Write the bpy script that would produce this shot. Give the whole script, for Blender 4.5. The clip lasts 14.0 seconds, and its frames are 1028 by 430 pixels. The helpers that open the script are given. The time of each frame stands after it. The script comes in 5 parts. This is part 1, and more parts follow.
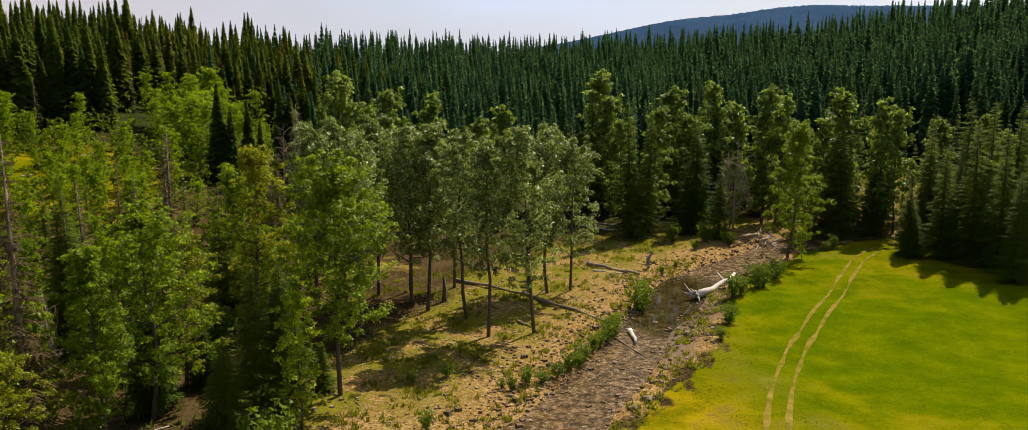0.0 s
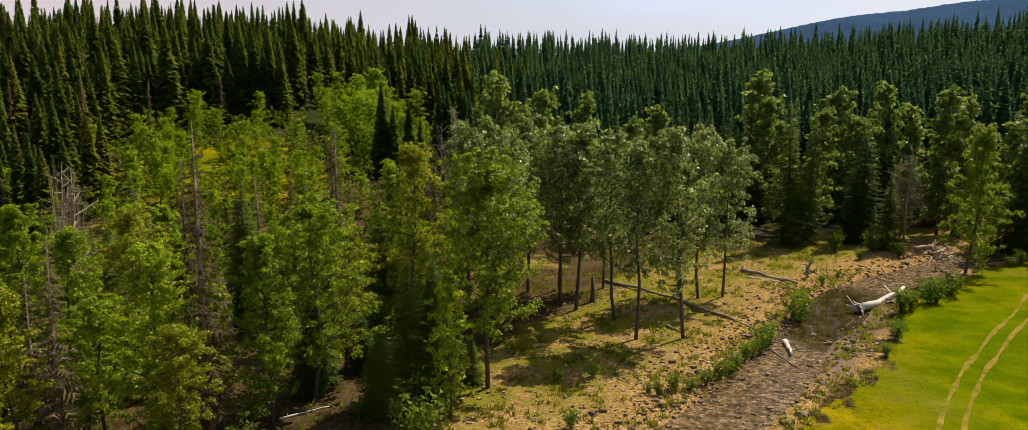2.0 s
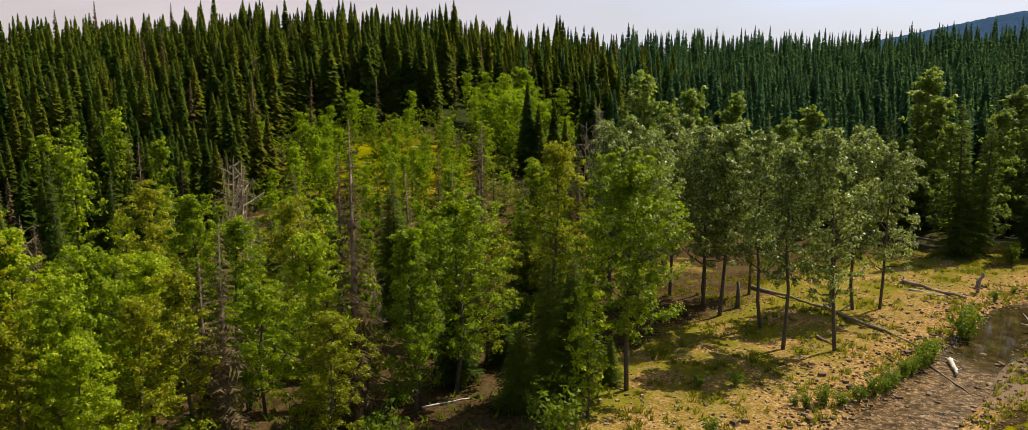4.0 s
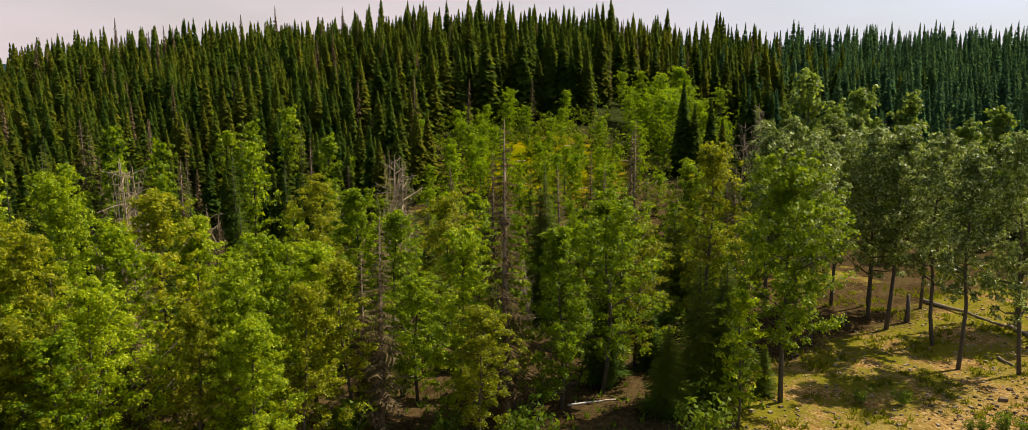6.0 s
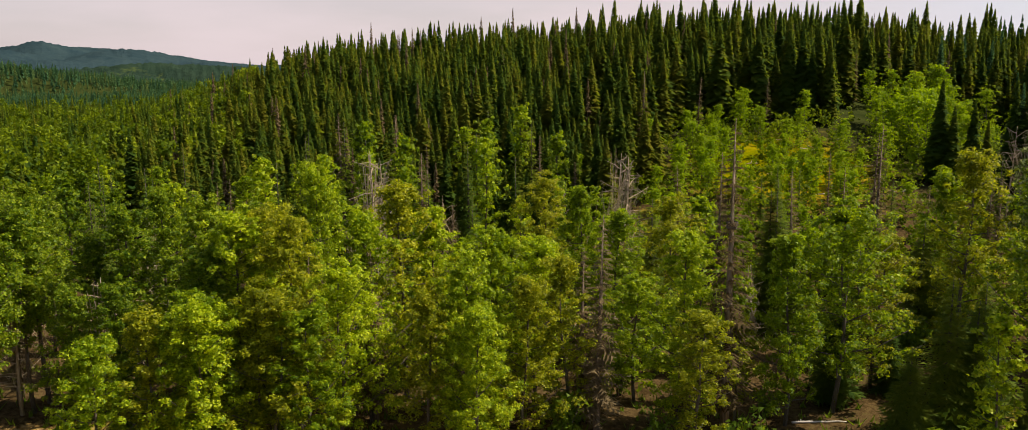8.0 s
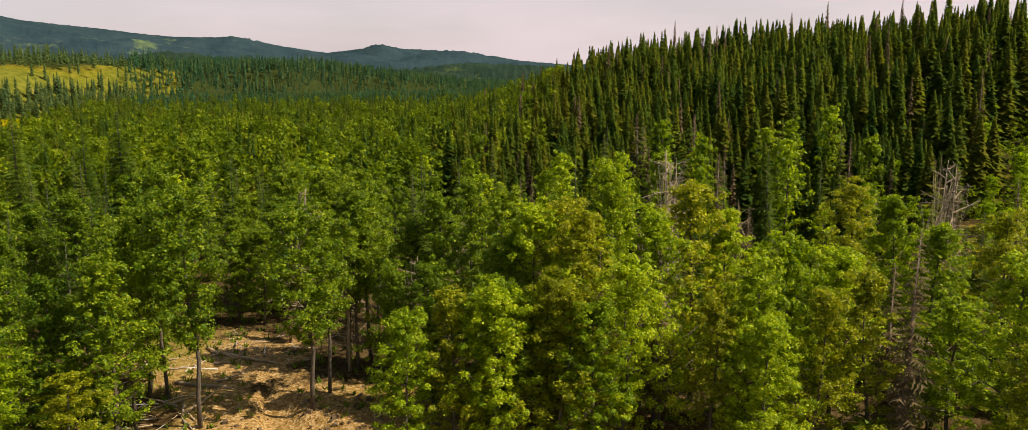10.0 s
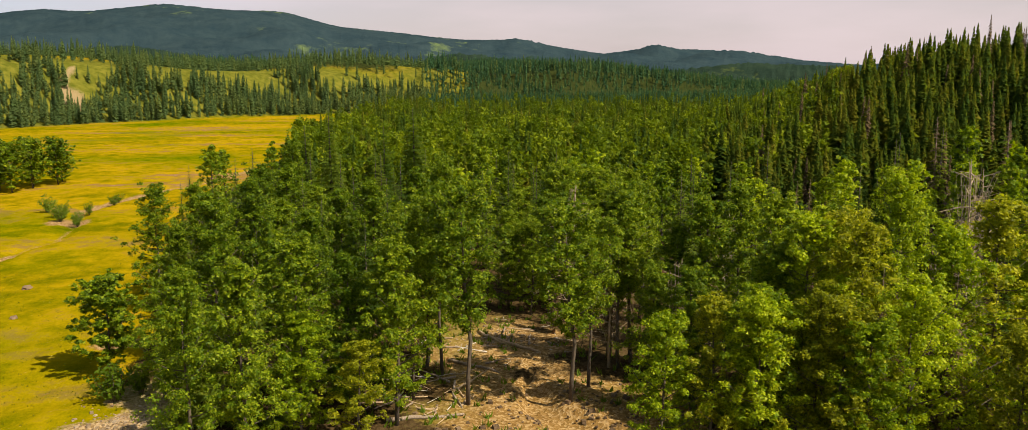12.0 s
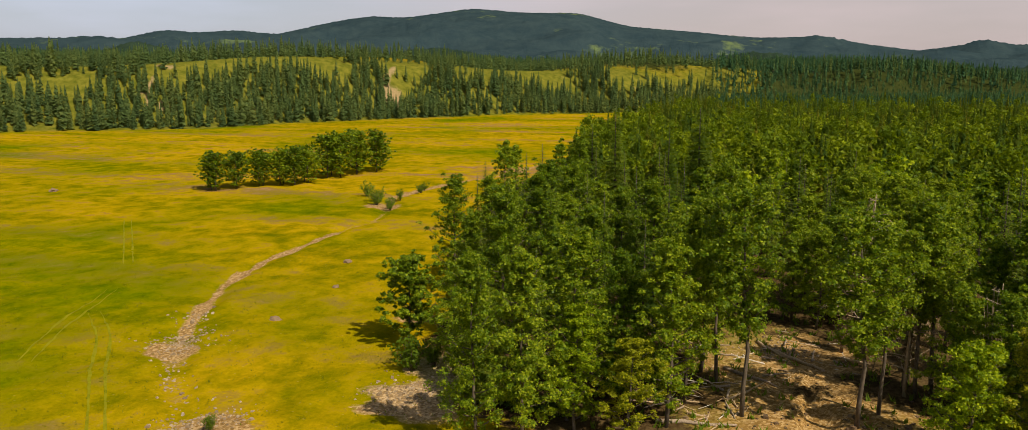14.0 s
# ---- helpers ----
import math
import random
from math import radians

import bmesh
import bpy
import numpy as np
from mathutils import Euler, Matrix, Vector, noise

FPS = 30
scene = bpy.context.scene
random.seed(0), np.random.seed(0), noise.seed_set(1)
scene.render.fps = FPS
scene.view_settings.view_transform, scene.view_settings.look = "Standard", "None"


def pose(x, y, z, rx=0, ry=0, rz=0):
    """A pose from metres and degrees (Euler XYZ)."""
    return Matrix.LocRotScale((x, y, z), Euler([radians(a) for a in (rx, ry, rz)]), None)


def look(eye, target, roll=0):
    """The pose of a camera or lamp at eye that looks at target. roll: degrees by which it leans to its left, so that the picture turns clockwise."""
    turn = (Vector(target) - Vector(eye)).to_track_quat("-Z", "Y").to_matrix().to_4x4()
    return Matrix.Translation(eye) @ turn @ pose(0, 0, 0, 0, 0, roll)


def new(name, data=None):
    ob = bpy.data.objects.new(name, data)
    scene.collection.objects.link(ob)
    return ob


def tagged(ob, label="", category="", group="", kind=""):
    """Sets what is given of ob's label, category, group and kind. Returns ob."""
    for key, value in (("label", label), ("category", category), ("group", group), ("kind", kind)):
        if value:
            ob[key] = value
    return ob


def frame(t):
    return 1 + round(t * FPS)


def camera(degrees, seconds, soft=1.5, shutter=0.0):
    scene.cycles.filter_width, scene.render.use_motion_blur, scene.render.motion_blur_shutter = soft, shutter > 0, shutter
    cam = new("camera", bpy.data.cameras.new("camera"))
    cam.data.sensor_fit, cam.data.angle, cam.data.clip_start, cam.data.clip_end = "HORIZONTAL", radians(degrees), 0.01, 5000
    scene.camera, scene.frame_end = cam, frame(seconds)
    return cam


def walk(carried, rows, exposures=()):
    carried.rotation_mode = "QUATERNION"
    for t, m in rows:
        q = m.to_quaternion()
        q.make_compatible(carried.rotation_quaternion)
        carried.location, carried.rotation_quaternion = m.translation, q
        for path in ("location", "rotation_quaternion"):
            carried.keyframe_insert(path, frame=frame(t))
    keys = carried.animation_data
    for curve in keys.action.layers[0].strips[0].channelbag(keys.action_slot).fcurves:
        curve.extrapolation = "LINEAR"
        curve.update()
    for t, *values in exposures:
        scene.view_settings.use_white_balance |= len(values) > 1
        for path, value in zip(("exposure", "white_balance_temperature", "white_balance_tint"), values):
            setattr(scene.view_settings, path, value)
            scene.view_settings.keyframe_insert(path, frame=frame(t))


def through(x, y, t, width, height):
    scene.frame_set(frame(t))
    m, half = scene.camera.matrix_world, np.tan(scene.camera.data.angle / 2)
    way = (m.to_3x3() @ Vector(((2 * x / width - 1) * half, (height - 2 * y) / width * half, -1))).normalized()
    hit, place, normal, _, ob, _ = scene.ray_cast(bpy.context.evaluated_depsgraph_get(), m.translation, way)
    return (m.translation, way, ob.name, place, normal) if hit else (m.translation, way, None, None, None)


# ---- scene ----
# The drone hovers 25 m above the valley floor and turns slowly to its left.
EYE = 25.0
cam = camera(63.9, 14.0, soft=0.7)
PATH = [
    (0.0, 80.70, 0.05, 0.00),
    (0.5, 80.71, 0.06, 2.75),
    (1.0, 80.73, 0.06, 5.49),
    (1.5, 80.72, 0.04, 8.04),
    (2.0, 80.70, 0.00, 10.60),
    (2.5, 80.69, -0.02, 13.19),
    (3.0, 80.69, 0.02, 15.73),
    (5.3, 80.65, 0.17, 27.15),
    (5.5, 80.65, 0.18, 28.25),
    (6.0, 80.64, 0.21, 31.20),
    (6.5, 80.66, 0.24, 34.27),
    (7.0, 80.66, 0.20, 37.08),
    (7.5, 80.66, 0.21, 40.66),
    (8.0, 80.63, 0.19, 46.89),
    (8.2, 80.63, 0.19, 49.20),
    (10.3, 80.61, 0.19, 69.75),
    (10.5, 80.61, 0.19, 71.33),
    (11.0, 80.64, 0.11, 76.19),
    (11.5, 80.66, 0.01, 81.07),
    (12.0, 80.68, 0.05, 85.96),
    (12.5, 80.69, 0.01, 90.84),
    (13.0, 80.67, -0.04, 95.76),
    (13.5, 80.66, -0.01, 100.67),
    (14.0, 80.65, 0.01, 105.58),
]
EXPOSURES = ((0.0, 0.27, 6720, 10), (5.5, 0.39, 6960, 10), (10.5, 0.46, 7100, 11), (12.5, 0.32, 7200, 11), (14.0, 0.08, 7300, 11))
walk(cam, [(t, pose(0, 0, EYE, rx, ry, rz)) for t, rx, ry, rz in PATH], EXPOSURES)

# ---------------------------------------------------------------- sky and sun
SUN_YAW, SUN_HEIGHT = -35.0, 48.0          # degrees: to the right of the first view, above the horizon
world = bpy.data.worlds.new("sky")
scene.world = world
world.use_nodes = True
wn, wl = world.node_tree.nodes, world.node_tree.links
sky = wn.new("ShaderNodeTexSky")
sky.sky_type, sky.sun_disc = "NISHITA", False
sky.sun_elevation, sky.sun_rotation = radians(SUN_HEIGHT), radians(-SUN_YAW)
sky.air_density, sky.dust_density, sky.ozone_density = 1.0, 2.0, 1.0
# thin high cloud over the whole sky
w_co = wn.new("ShaderNodeTexCoord")
w_map = wn.new("ShaderNodeMapping")
w_map.inputs["Scale"].default_value = (1.5, 1.5, 7.0)
w_noise = wn.new("ShaderNodeTexNoise")
w_noise.inputs["Scale"].default_value, w_noise.inputs["Detail"].default_value = 2.2, 6.0
w_ramp = wn.new("ShaderNodeValToRGB")
w_ramp.color_ramp.elements[0].position, w_ramp.color_ramp.elements[1].position = 0.38, 0.66
w_ramp.color_ramp.elements[0].color = (0.44, 0.44, 0.44, 1)
w_ramp.color_ramp.elements[1].color = (0.66, 0.66, 0.66, 1)
w_mix = wn.new("ShaderNodeMixRGB")
# the cloud lies low over the horizon, greyest down the valley, and leaves the sky overhead clear
w_sep = wn.new("ShaderNodeSeparateXYZ")
w_low = wn.new("ShaderNodeMapRange")
w_low.interpolation_type = "SMOOTHSTEP"
for socket, value in (("From Min", 0.10), ("From Max", 0.45), ("To Min", 1.0), ("To Max", 0.10)):
    w_low.inputs[socket].default_value = value
w_dot = wn.new("ShaderNodeVectorMath")
w_dot.operation = "DOT_PRODUCT"
w_dot.inputs[1].default_value = (-0.90, 0.43, 0.0)
w_bank = wn.new("ShaderNodeMapRange")
w_bank.interpolation_type = "SMOOTHSTEP"
for socket, value in (("From Min", 0.42), ("From Max", 0.92), ("To Min", 0.0), ("To Max", 1.0)):
    w_bank.inputs[socket].default_value = value
w_tone = wn.new("ShaderNodeMixRGB")
w_tone.inputs["Color1"].default_value = (7.7, 8.7, 12.0, 1)
w_tone.inputs["Color2"].default_value = (7.8, 6.8, 7.6, 1)
w_add = wn.new("ShaderNodeMath")
w_add.operation = "MULTIPLY_ADD"
w_add.inputs[1].default_value = 0.16
w_cover = wn.new("ShaderNodeMath")
w_cover.operation, w_cover.use_clamp = "MULTIPLY", True
wl.new(w_co.outputs["Generated"], w_map.inputs["Vector"])
wl.new(w_map.outputs["Vector"], w_noise.inputs["Vector"])
wl.new(w_noise.outputs["Fac"], w_ramp.inputs["Fac"])
wl.new(w_co.outputs["Generated"], w_sep.inputs["Vector"])
wl.new(w_sep.outputs["Z"], w_low.inputs["Value"])
wl.new(w_co.outputs["Generated"], w_dot.inputs[0])
wl.new(w_dot.outputs["Value"], w_bank.inputs["Value"])
wl.new(w_bank.outputs["Result"], w_tone.inputs["Fac"])
wl.new(w_bank.outputs["Result"], w_add.inputs[0])
wl.new(w_ramp.outputs["Color"], w_add.inputs[2])
wl.new(w_add.outputs["Value"], w_cover.inputs[0])
wl.new(w_low.outputs["Result"], w_cover.inputs[1])
wl.new(w_cover.outputs["Value"], w_mix.inputs["Fac"])
wl.new(w_tone.outputs["Color"], w_mix.inputs["Color2"])
wl.new(sky.outputs["Color"], w_mix.inputs["Color1"])
wl.new(w_mix.outputs["Color"], wn["Background"].inputs["Color"])
wn["Background"].inputs["Strength"].default_value = 0.080

sun = new("sun", bpy.data.lights.new("sun", "SUN"))
sun.data.energy, sun.data.angle, sun.data.color = 5.0, radians(0.53), (1.0, 0.93, 0.80)
_sy, _sh = radians(SUN_YAW), radians(SUN_HEIGHT)
sun.matrix_world = look((0, 0, 80), (80 * math.sin(_sy) * math.cos(_sh), -80 * math.cos(_sy) * math.cos(_sh), 80 - 80 * math.sin(_sh)))

# ---------------------------------------------------------------- the lie of the land
# yaw (degrees to the left of the first view): foot of the slope, crest, height of the crest
HILLS = np.array([
    (-60, 150, 430, 55), (-32, 150, 420, 52), (-27, 150, 430, 49), (-21, 150, 450, 42), (-10, 165, 480, 37), (0, 165, 500, 36), (8, 150, 470, 36),
    (17, 110, 330, 31), (25, 95, 280, 29.8), (32, 95, 262, 30.8), (43, 95, 262, 28.8), (52, 100, 262, 26.5), (58, 105, 262, 23.5),
    (62, 115, 262, 19), (65, 130, 262, 14), (67.5, 140, 262, 8), (70, 150, 262, 2), (74, 170, 262, 0), (200, 170, 262, 0), (260, 150, 430, 20), (300, 150, 430, 50)], float)
# yaw: far edge of the meadow, where the bluff across the valley begins
BLUFF = np.array([(60, 1100), (76, 900), (88, 720), (96, 642), (100, 622), (114, 532), (126, 452), (137, 460), (160, 500), (200, 800)], float)
CREEK = np.array([(75, 150), (58, 137), (40.8, 124.9), (35.3, 117.1), (26.3, 107.1), (20.7, 99.0), (18.1, 92.8), (14.2, 83.6), (11.7, 77.0), (9.5, 71.3), (6.5, 64.8),
                  (3.6, 58.2), (-4, 48), (-18, 38), (-34, 27), (-48, 15), (-60, 6.5), (-72, 6), (-84, 11), (-100, 22), (-130, 34), (-190, 40)], float)
CREEK_HALF = np.array([2.4, 2.4, 2.4, 2.4, 2.6, 2.9, 2.9, 2.3, 2.4, 2.5, 2.6, 2.7, 3, 3, 3, 2.6, 1.3, 0.02, 0.02, 0.02, 0.02, 0.02])
MEADOW = np.array([(60, 131), (52, 126), (44, 121), (39.1, 117), (31.1, 107), (25.2, 94), (22.0, 82), (18.6, 72.5), (15.4, 67.5), (11.7, 62.0), (8.4, 57.0),
                   (0, 46), (-14, 34), (-28, 21), (-40, 8), (-49, -8), (-58, -21), (-66, -27), (-80, -30), (-105, -38), (-140, -47),
                   (-179, -53), (-222, -53), (-289, -52), (-409, -42), (-645, -58), (-640, -300), (-420, -420), (-100, -520), (200, -300),
                   (120, 20), (84, 76), (69, 97), (63, 110), (63, 122)], float)
DITCH = np.array([(-40, -31), (-49.5, -38.8), (-58, -47), (-65.2, -52.1), (-74.6, -56.8), (-86.3, -61.6), (-99.2, -64.3), (-111.2, -65.0), (-124, -64.9),
                  (-134.6, -63.9), (-148, -67), (-162.8, -72.5), (-187.3, -69.4), (-206.6, -61.9), (-240, -57)], float)
TRACK = np.array([(10, 35), (17, 50), (19.4, 57.6), (21.5, 63.4), (25.8, 73.0), (30.9, 82.3), (39.5, 97.3), (47.4, 111.9), (54.5, 120.8), (66, 131)], float)


def along(points, xy, values=None):
    """Distance of each place to a line, and the value (or run) there."""
    best = np.full(len(xy), 1e9)
    value = np.zeros(len(xy))
    run = 0.0
    for i in range(len(points) - 1):
        a, b = points[i], points[i + 1]
        d = b - a
        size = np.hypot(*d)
        k = np.clip(((xy - a) @ d) / size ** 2, 0, 1)
        dist = np.hypot(*(xy - a - k[:, None] * d).T)
        near = dist < best
        best[near] = dist[near]
        value[near] = (run + k * size if values is None else values[i] + k * (values[i + 1] - values[i]))[near]
        run += size
    return best, value


def inside(points, xy):
    """Signed distance to a closed outline, positive inside."""
    ring = np.vstack([points, points[:1]])
    dist, _ = along(ring, xy)
    odd = np.zeros(len(xy), bool)
    for a, b in zip(ring[:-1], ring[1:]):
        cross = (a[1] > xy[:, 1]) != (b[1] > xy[:, 1])
        dy = b[1] - a[1] if b[1] != a[1] else 1e-9
        odd ^= cross & (xy[:, 0] < a[0] + (xy[:, 1] - a[1]) * (b[0] - a[0]) / dy)
    return np.where(odd, dist, -dist)


def smooth(v, lo, hi):
    k = np.clip((v - lo) / (hi - lo), 0, 1)
    return k * k * (3 - 2 * k)


def wavy(xy, size, seed):
    """A soft random field of about -1 to 1."""
    r = np.random.RandomState(seed)
    out = np.zeros(len(xy))
    for k in range(9):
        a, s = r.uniform(0, 6.283), r.uniform(0.6, 1.9)
        out += np.sin((xy[:, 0] * np.cos(a) + xy[:, 1] * np.sin(a)) * 6.283 * s / size + r.uniform(0, 6.283))
    return out / 4.0


def polar(xy):
    yaw = np.degrees(np.arctan2(-xy[:, 0], xy[:, 1]))
    return np.where(yaw < -60, yaw + 360, yaw), np.hypot(xy[:, 0], xy[:, 1])


def height(xy):
    xy = np.asarray(xy, float).reshape(-1, 2)
    yaw, r = polar(xy)
    foot, crest, top = (np.interp(yaw, HILLS[:, 0], HILLS[:, k]) for k in (1, 2, 3))
    k = np.clip((r - foot) / (crest - foot), 0, 1)
    z = top * (k * 0.93 + 0.07 * k * k * (3 - 2 * k)) * smooth(k, -0.05, 0.12)
    z *= 1 - 0.45 * smooth(r, crest + 60, crest + 900)
    z += wavy(xy, 55, 3) * 0.9 * smooth(r, foot, foot + 60) * (top > 1)
    edge = np.interp(yaw, BLUFF[:, 0], BLUFF[:, 1])
    across = smooth(yaw, 62, 84) * (1 - smooth(yaw, 180, 200))
    rise = smooth(r + wavy(xy, 130, 8) * 10, edge + 6, edge + 88)
    z += across * (rise * (36 + 5 * wavy(xy, 240, 5)) + 26 * smooth(r, edge + 300, edge + 1500))
    z += 0.16 * wavy(xy, 17, 1) + 0.10 * wavy(xy, 5, 2)
    d, half = along(CREEK, xy, CREEK_HALF)
    z -= np.clip(half, 0, 1) * (0.75 * (1 - smooth(d, half * 0.75, half * 1.55)) + 0.25 * (1 - smooth(d, half, half + 7)))
    d, run = along(DITCH, xy)
    z -= 0.45 * (1 - smooth(d, 0.4, 2.4))
    return z


def ground_z(x, y):
    return float(height([(x, y)])[0])

# ---------------------------------------------------------------- materials
def ramp(nodes, stops):
    node = nodes.new("ShaderNodeValToRGB")
    els = node.color_ramp.elements
    while len(els) < len(stops):
        els.new(0.5)
    for e, (at, c) in zip(els, stops):
        e.position, e.color = at, (*c, 1)
    return node


class Mat:
    """A small builder round one node material."""

    def __init__(self, name, rough=0.8):
        self.m = bpy.data.materials.new(name)
        self.m.use_nodes = True
        self.n, self.l = self.m.node_tree.nodes, self.m.node_tree.links
        self.b = self.n["Principled BSDF"]
        self.b.inputs["Roughness"].default_value = rough
        self.pos = self.n.new("ShaderNodeNewGeometry").outputs["Position"]
        self.obj = self.n.new("ShaderNodeTexCoord").outputs["Object"]

    def noise(self, scale, detail=4.0, at=None, stretch=None, rough=0.55, out="Fac"):
        node = self.n.new("ShaderNodeTexNoise")
        node.inputs["Scale"].default_value, node.inputs["Detail"].default_value = scale, detail
        node.inputs["Roughness"].default_value = rough
        at = at or self.pos
        if stretch:
            mp = self.n.new("ShaderNodeMapping")
            mp.inputs["Scale"].default_value = stretch
            self.l.new(at, mp.inputs["Vector"])
            at = mp.outputs["Vector"]
        self.l.new(at, node.inputs["Vector"])
        return node.outputs[out]

    def cells(self, scale, at=None, feature="F1", out="Color"):
        node = self.n.new("ShaderNodeTexVoronoi")
        node.feature = feature
        node.inputs["Scale"].default_value = scale
        self.l.new(at or self.pos, node.inputs["Vector"])
        return node.outputs[out]

    def math(self, op, a, b=0.0, clamp=False):
        node = self.n.new("ShaderNodeMath")
        node.operation, node.use_clamp = op, clamp
        for i, v in enumerate((a, b)):
            if isinstance(v, (int, float)):
                node.inputs[i].default_value = v
            else:
                self.l.new(v, node.inputs[i])
        return node.outputs[0]

    def ramp(self, fac, stops):
        node = ramp(self.n, stops)
        self.l.new(fac, node.inputs["Fac"])
        return node.outputs["Color"]

    def mix(self, fac, a, b, mode="MIX"):
        node = self.n.new("ShaderNodeMixRGB")
        node.blend_type = mode
        for i, v in zip(("Fac", "Color1", "Color2"), (fac, a, b)):
            if isinstance(v, (int, float)):
                node.inputs[i].default_value = v
            elif isinstance(v, tuple):
                node.inputs[i].default_value = (*v, 1)
            else:
                self.l.new(v, node.inputs[i])
        return node.outputs["Color"]

    def attr(self, name):
        node = self.n.new("ShaderNodeAttribute")
        node.attribute_name = name
        return node.outputs["Fac"]

    def random(self):
        return self.n.new("ShaderNodeObjectInfo").outputs["Random"]

    def island(self):
        return self.n.new("ShaderNodeNewGeometry").outputs["Random Per Island"]

    def color(self, c):
        self.l.new(c, self.b.inputs["Base Color"])

    def bump(self, h, strength=0.5, distance=0.05):
        node = self.n.new("ShaderNodeBump")
        node.inputs["Strength"].default_value, node.inputs["Distance"].default_value = strength, distance
        self.l.new(h, node.inputs["Height"])
        self.l.new(node.outputs["Normal"], self.b.inputs["Normal"])

    def rough(self, v):
        self.l.new(v, self.b.inputs["Roughness"])


def leaf_material(name, dark, mid, light, through, gloss=0.45, spread=None, spec=0.5, clear=0.54, single=0.45):
    """Leaves that let some light through; colour varies from tree to tree and from leaf to leaf."""
    k = Mat(name, gloss)
    k.b.inputs["Specular IOR Level"].default_value = spec
    one = k.island()
    tree = spread(k) if spread else k.random()
    fac = k.math("ADD", k.math("MULTIPLY", one, single), k.math("MULTIPLY", tree, 1 - single))
    c = k.ramp(fac, [(0.10, dark), (0.48, mid), (0.88, light)])
    k.color(c)
    t = k.n.new("ShaderNodeBsdfTranslucent")
    k.l.new(k.mix(0.5, c, through), t.inputs["Color"])
    add = k.n.new("ShaderNodeMixShader")
    add.inputs[0].default_value = clear
    k.l.new(k.b.outputs[0], add.inputs[1])
    k.l.new(t.outputs[0], add.inputs[2])
    k.l.new(add.outputs[0], k.n["Material Output"].inputs["Surface"])
    return k.m


def tint(k):
    return k.attr("tint")


POPLAR_LEAF = leaf_material("poplar_leaf", (0.028, 0.074, 0.003), (0.158, 0.246, 0.008), (0.490, 0.540, 0.020), (0.60, 0.73, 0.006), 0.5, None, 0.16, 0.47, 0.66)
YELLOW_LEAF = leaf_material("yellowing_poplar_leaf", (0.044, 0.070, 0.004), (0.190, 0.222, 0.009), (0.52, 0.49, 0.024), (0.64, 0.65, 0.008), 0.5, None, 0.16, 0.47, 0.66)
# sun glints on shiny leaves put into the colour as random pale leaves
GLINT_LEAF = leaf_material("glinting_poplar_leaf", (0.030, 0.058, 0.008), (0.110, 0.162, 0.026), (0.58, 0.62, 0.24), (0.38, 0.46, 0.03), 0.42, None, 0.34, 0.42, 0.85)
WOOD_LEAF = leaf_material("dark_poplar_leaf", (0.018, 0.052, 0.003), (0.090, 0.160, 0.006), (0.31, 0.365, 0.016), (0.41, 0.53, 0.006), 0.5, None, 0.16, 0.42, 0.66)
BACK_LEAF = leaf_material("shaded_poplar_leaf", (0.034, 0.072, 0.010), (0.112, 0.170, 0.020), (0.32, 0.38, 0.08), (0.42, 0.54, 0.04), 0.45, None, 0.24, 0.52, 0.65)
ASPEN_LEAF = leaf_material("aspen_leaf", (0.095, 0.170, 0.002), (0.165, 0.260, 0.004), (0.26, 0.35, 0.010), (0.48, 0.62, 0.005), 0.55, None, 0.12, 0.54)
FAR_LEAF = leaf_material("far_poplar_leaf", (0.028, 0.062, 0.003), (0.094, 0.146, 0.005), (0.25, 0.30, 0.011), (0.32, 0.40, 0.005), 0.6, tint, 0.10, 0.40)
BUSH_LEAF = leaf_material("willow_leaf", (0.045, 0.088, 0.005), (0.095, 0.155, 0.008), (0.17, 0.24, 0.02), (0.30, 0.39, 0.012), 0.55, None, 0.14, 0.40)
NEEDLE = leaf_material("spruce_needles", (0.030, 0.070, 0.012), (0.080, 0.132, 0.018), (0.180, 0.215, 0.024), (0.36, 0.42, 0.016), 0.75, None, 0.07, 0.50)
FAR_NEEDLE = leaf_material("far_spruce_needles", (0.030, 0.068, 0.012), (0.070, 0.108, 0.012), (0.155, 0.145, 0.013), (0.29, 0.35, 0.012), 0.8, tint, 0.04, 0.43)
# distance haze put into the colour: bluish needles for the far forests
DISTANT_NEEDLE = leaf_material("haze_blue_spruce_needles", (0.028, 0.080, 0.042), (0.048, 0.112, 0.050), (0.092, 0.145, 0.048), (0.16, 0.27, 0.05), 0.85, tint, 0.04, 0.46)
# bluff trees likewise, paler and bluer with haze put in
BLUFF_NEEDLE = leaf_material("bluff_spruce_needles", (0.058, 0.105, 0.042), (0.090, 0.140, 0.046), (0.135, 0.170, 0.046), (0.22, 0.29, 0.04), 0.85, tint, 0.03, 0.42)
DEAD_NEEDLE = leaf_material("dead_spruce_needles", (0.062, 0.044, 0.020), (0.122, 0.086, 0.040), (0.19, 0.14, 0.075), (0.18, 0.12, 0.05), 0.9, None, 0.05, 0.3)


def bark_material(name, dark, light):
    k = Mat(name, 0.9)
    g = k.noise(3.0, 5, k.obj, (6, 6, 0.8))
    k.color(k.ramp(g, [(0.3, dark), (0.7, light)]))
    k.bump(g, 0.7, 0.04)
    return k.m


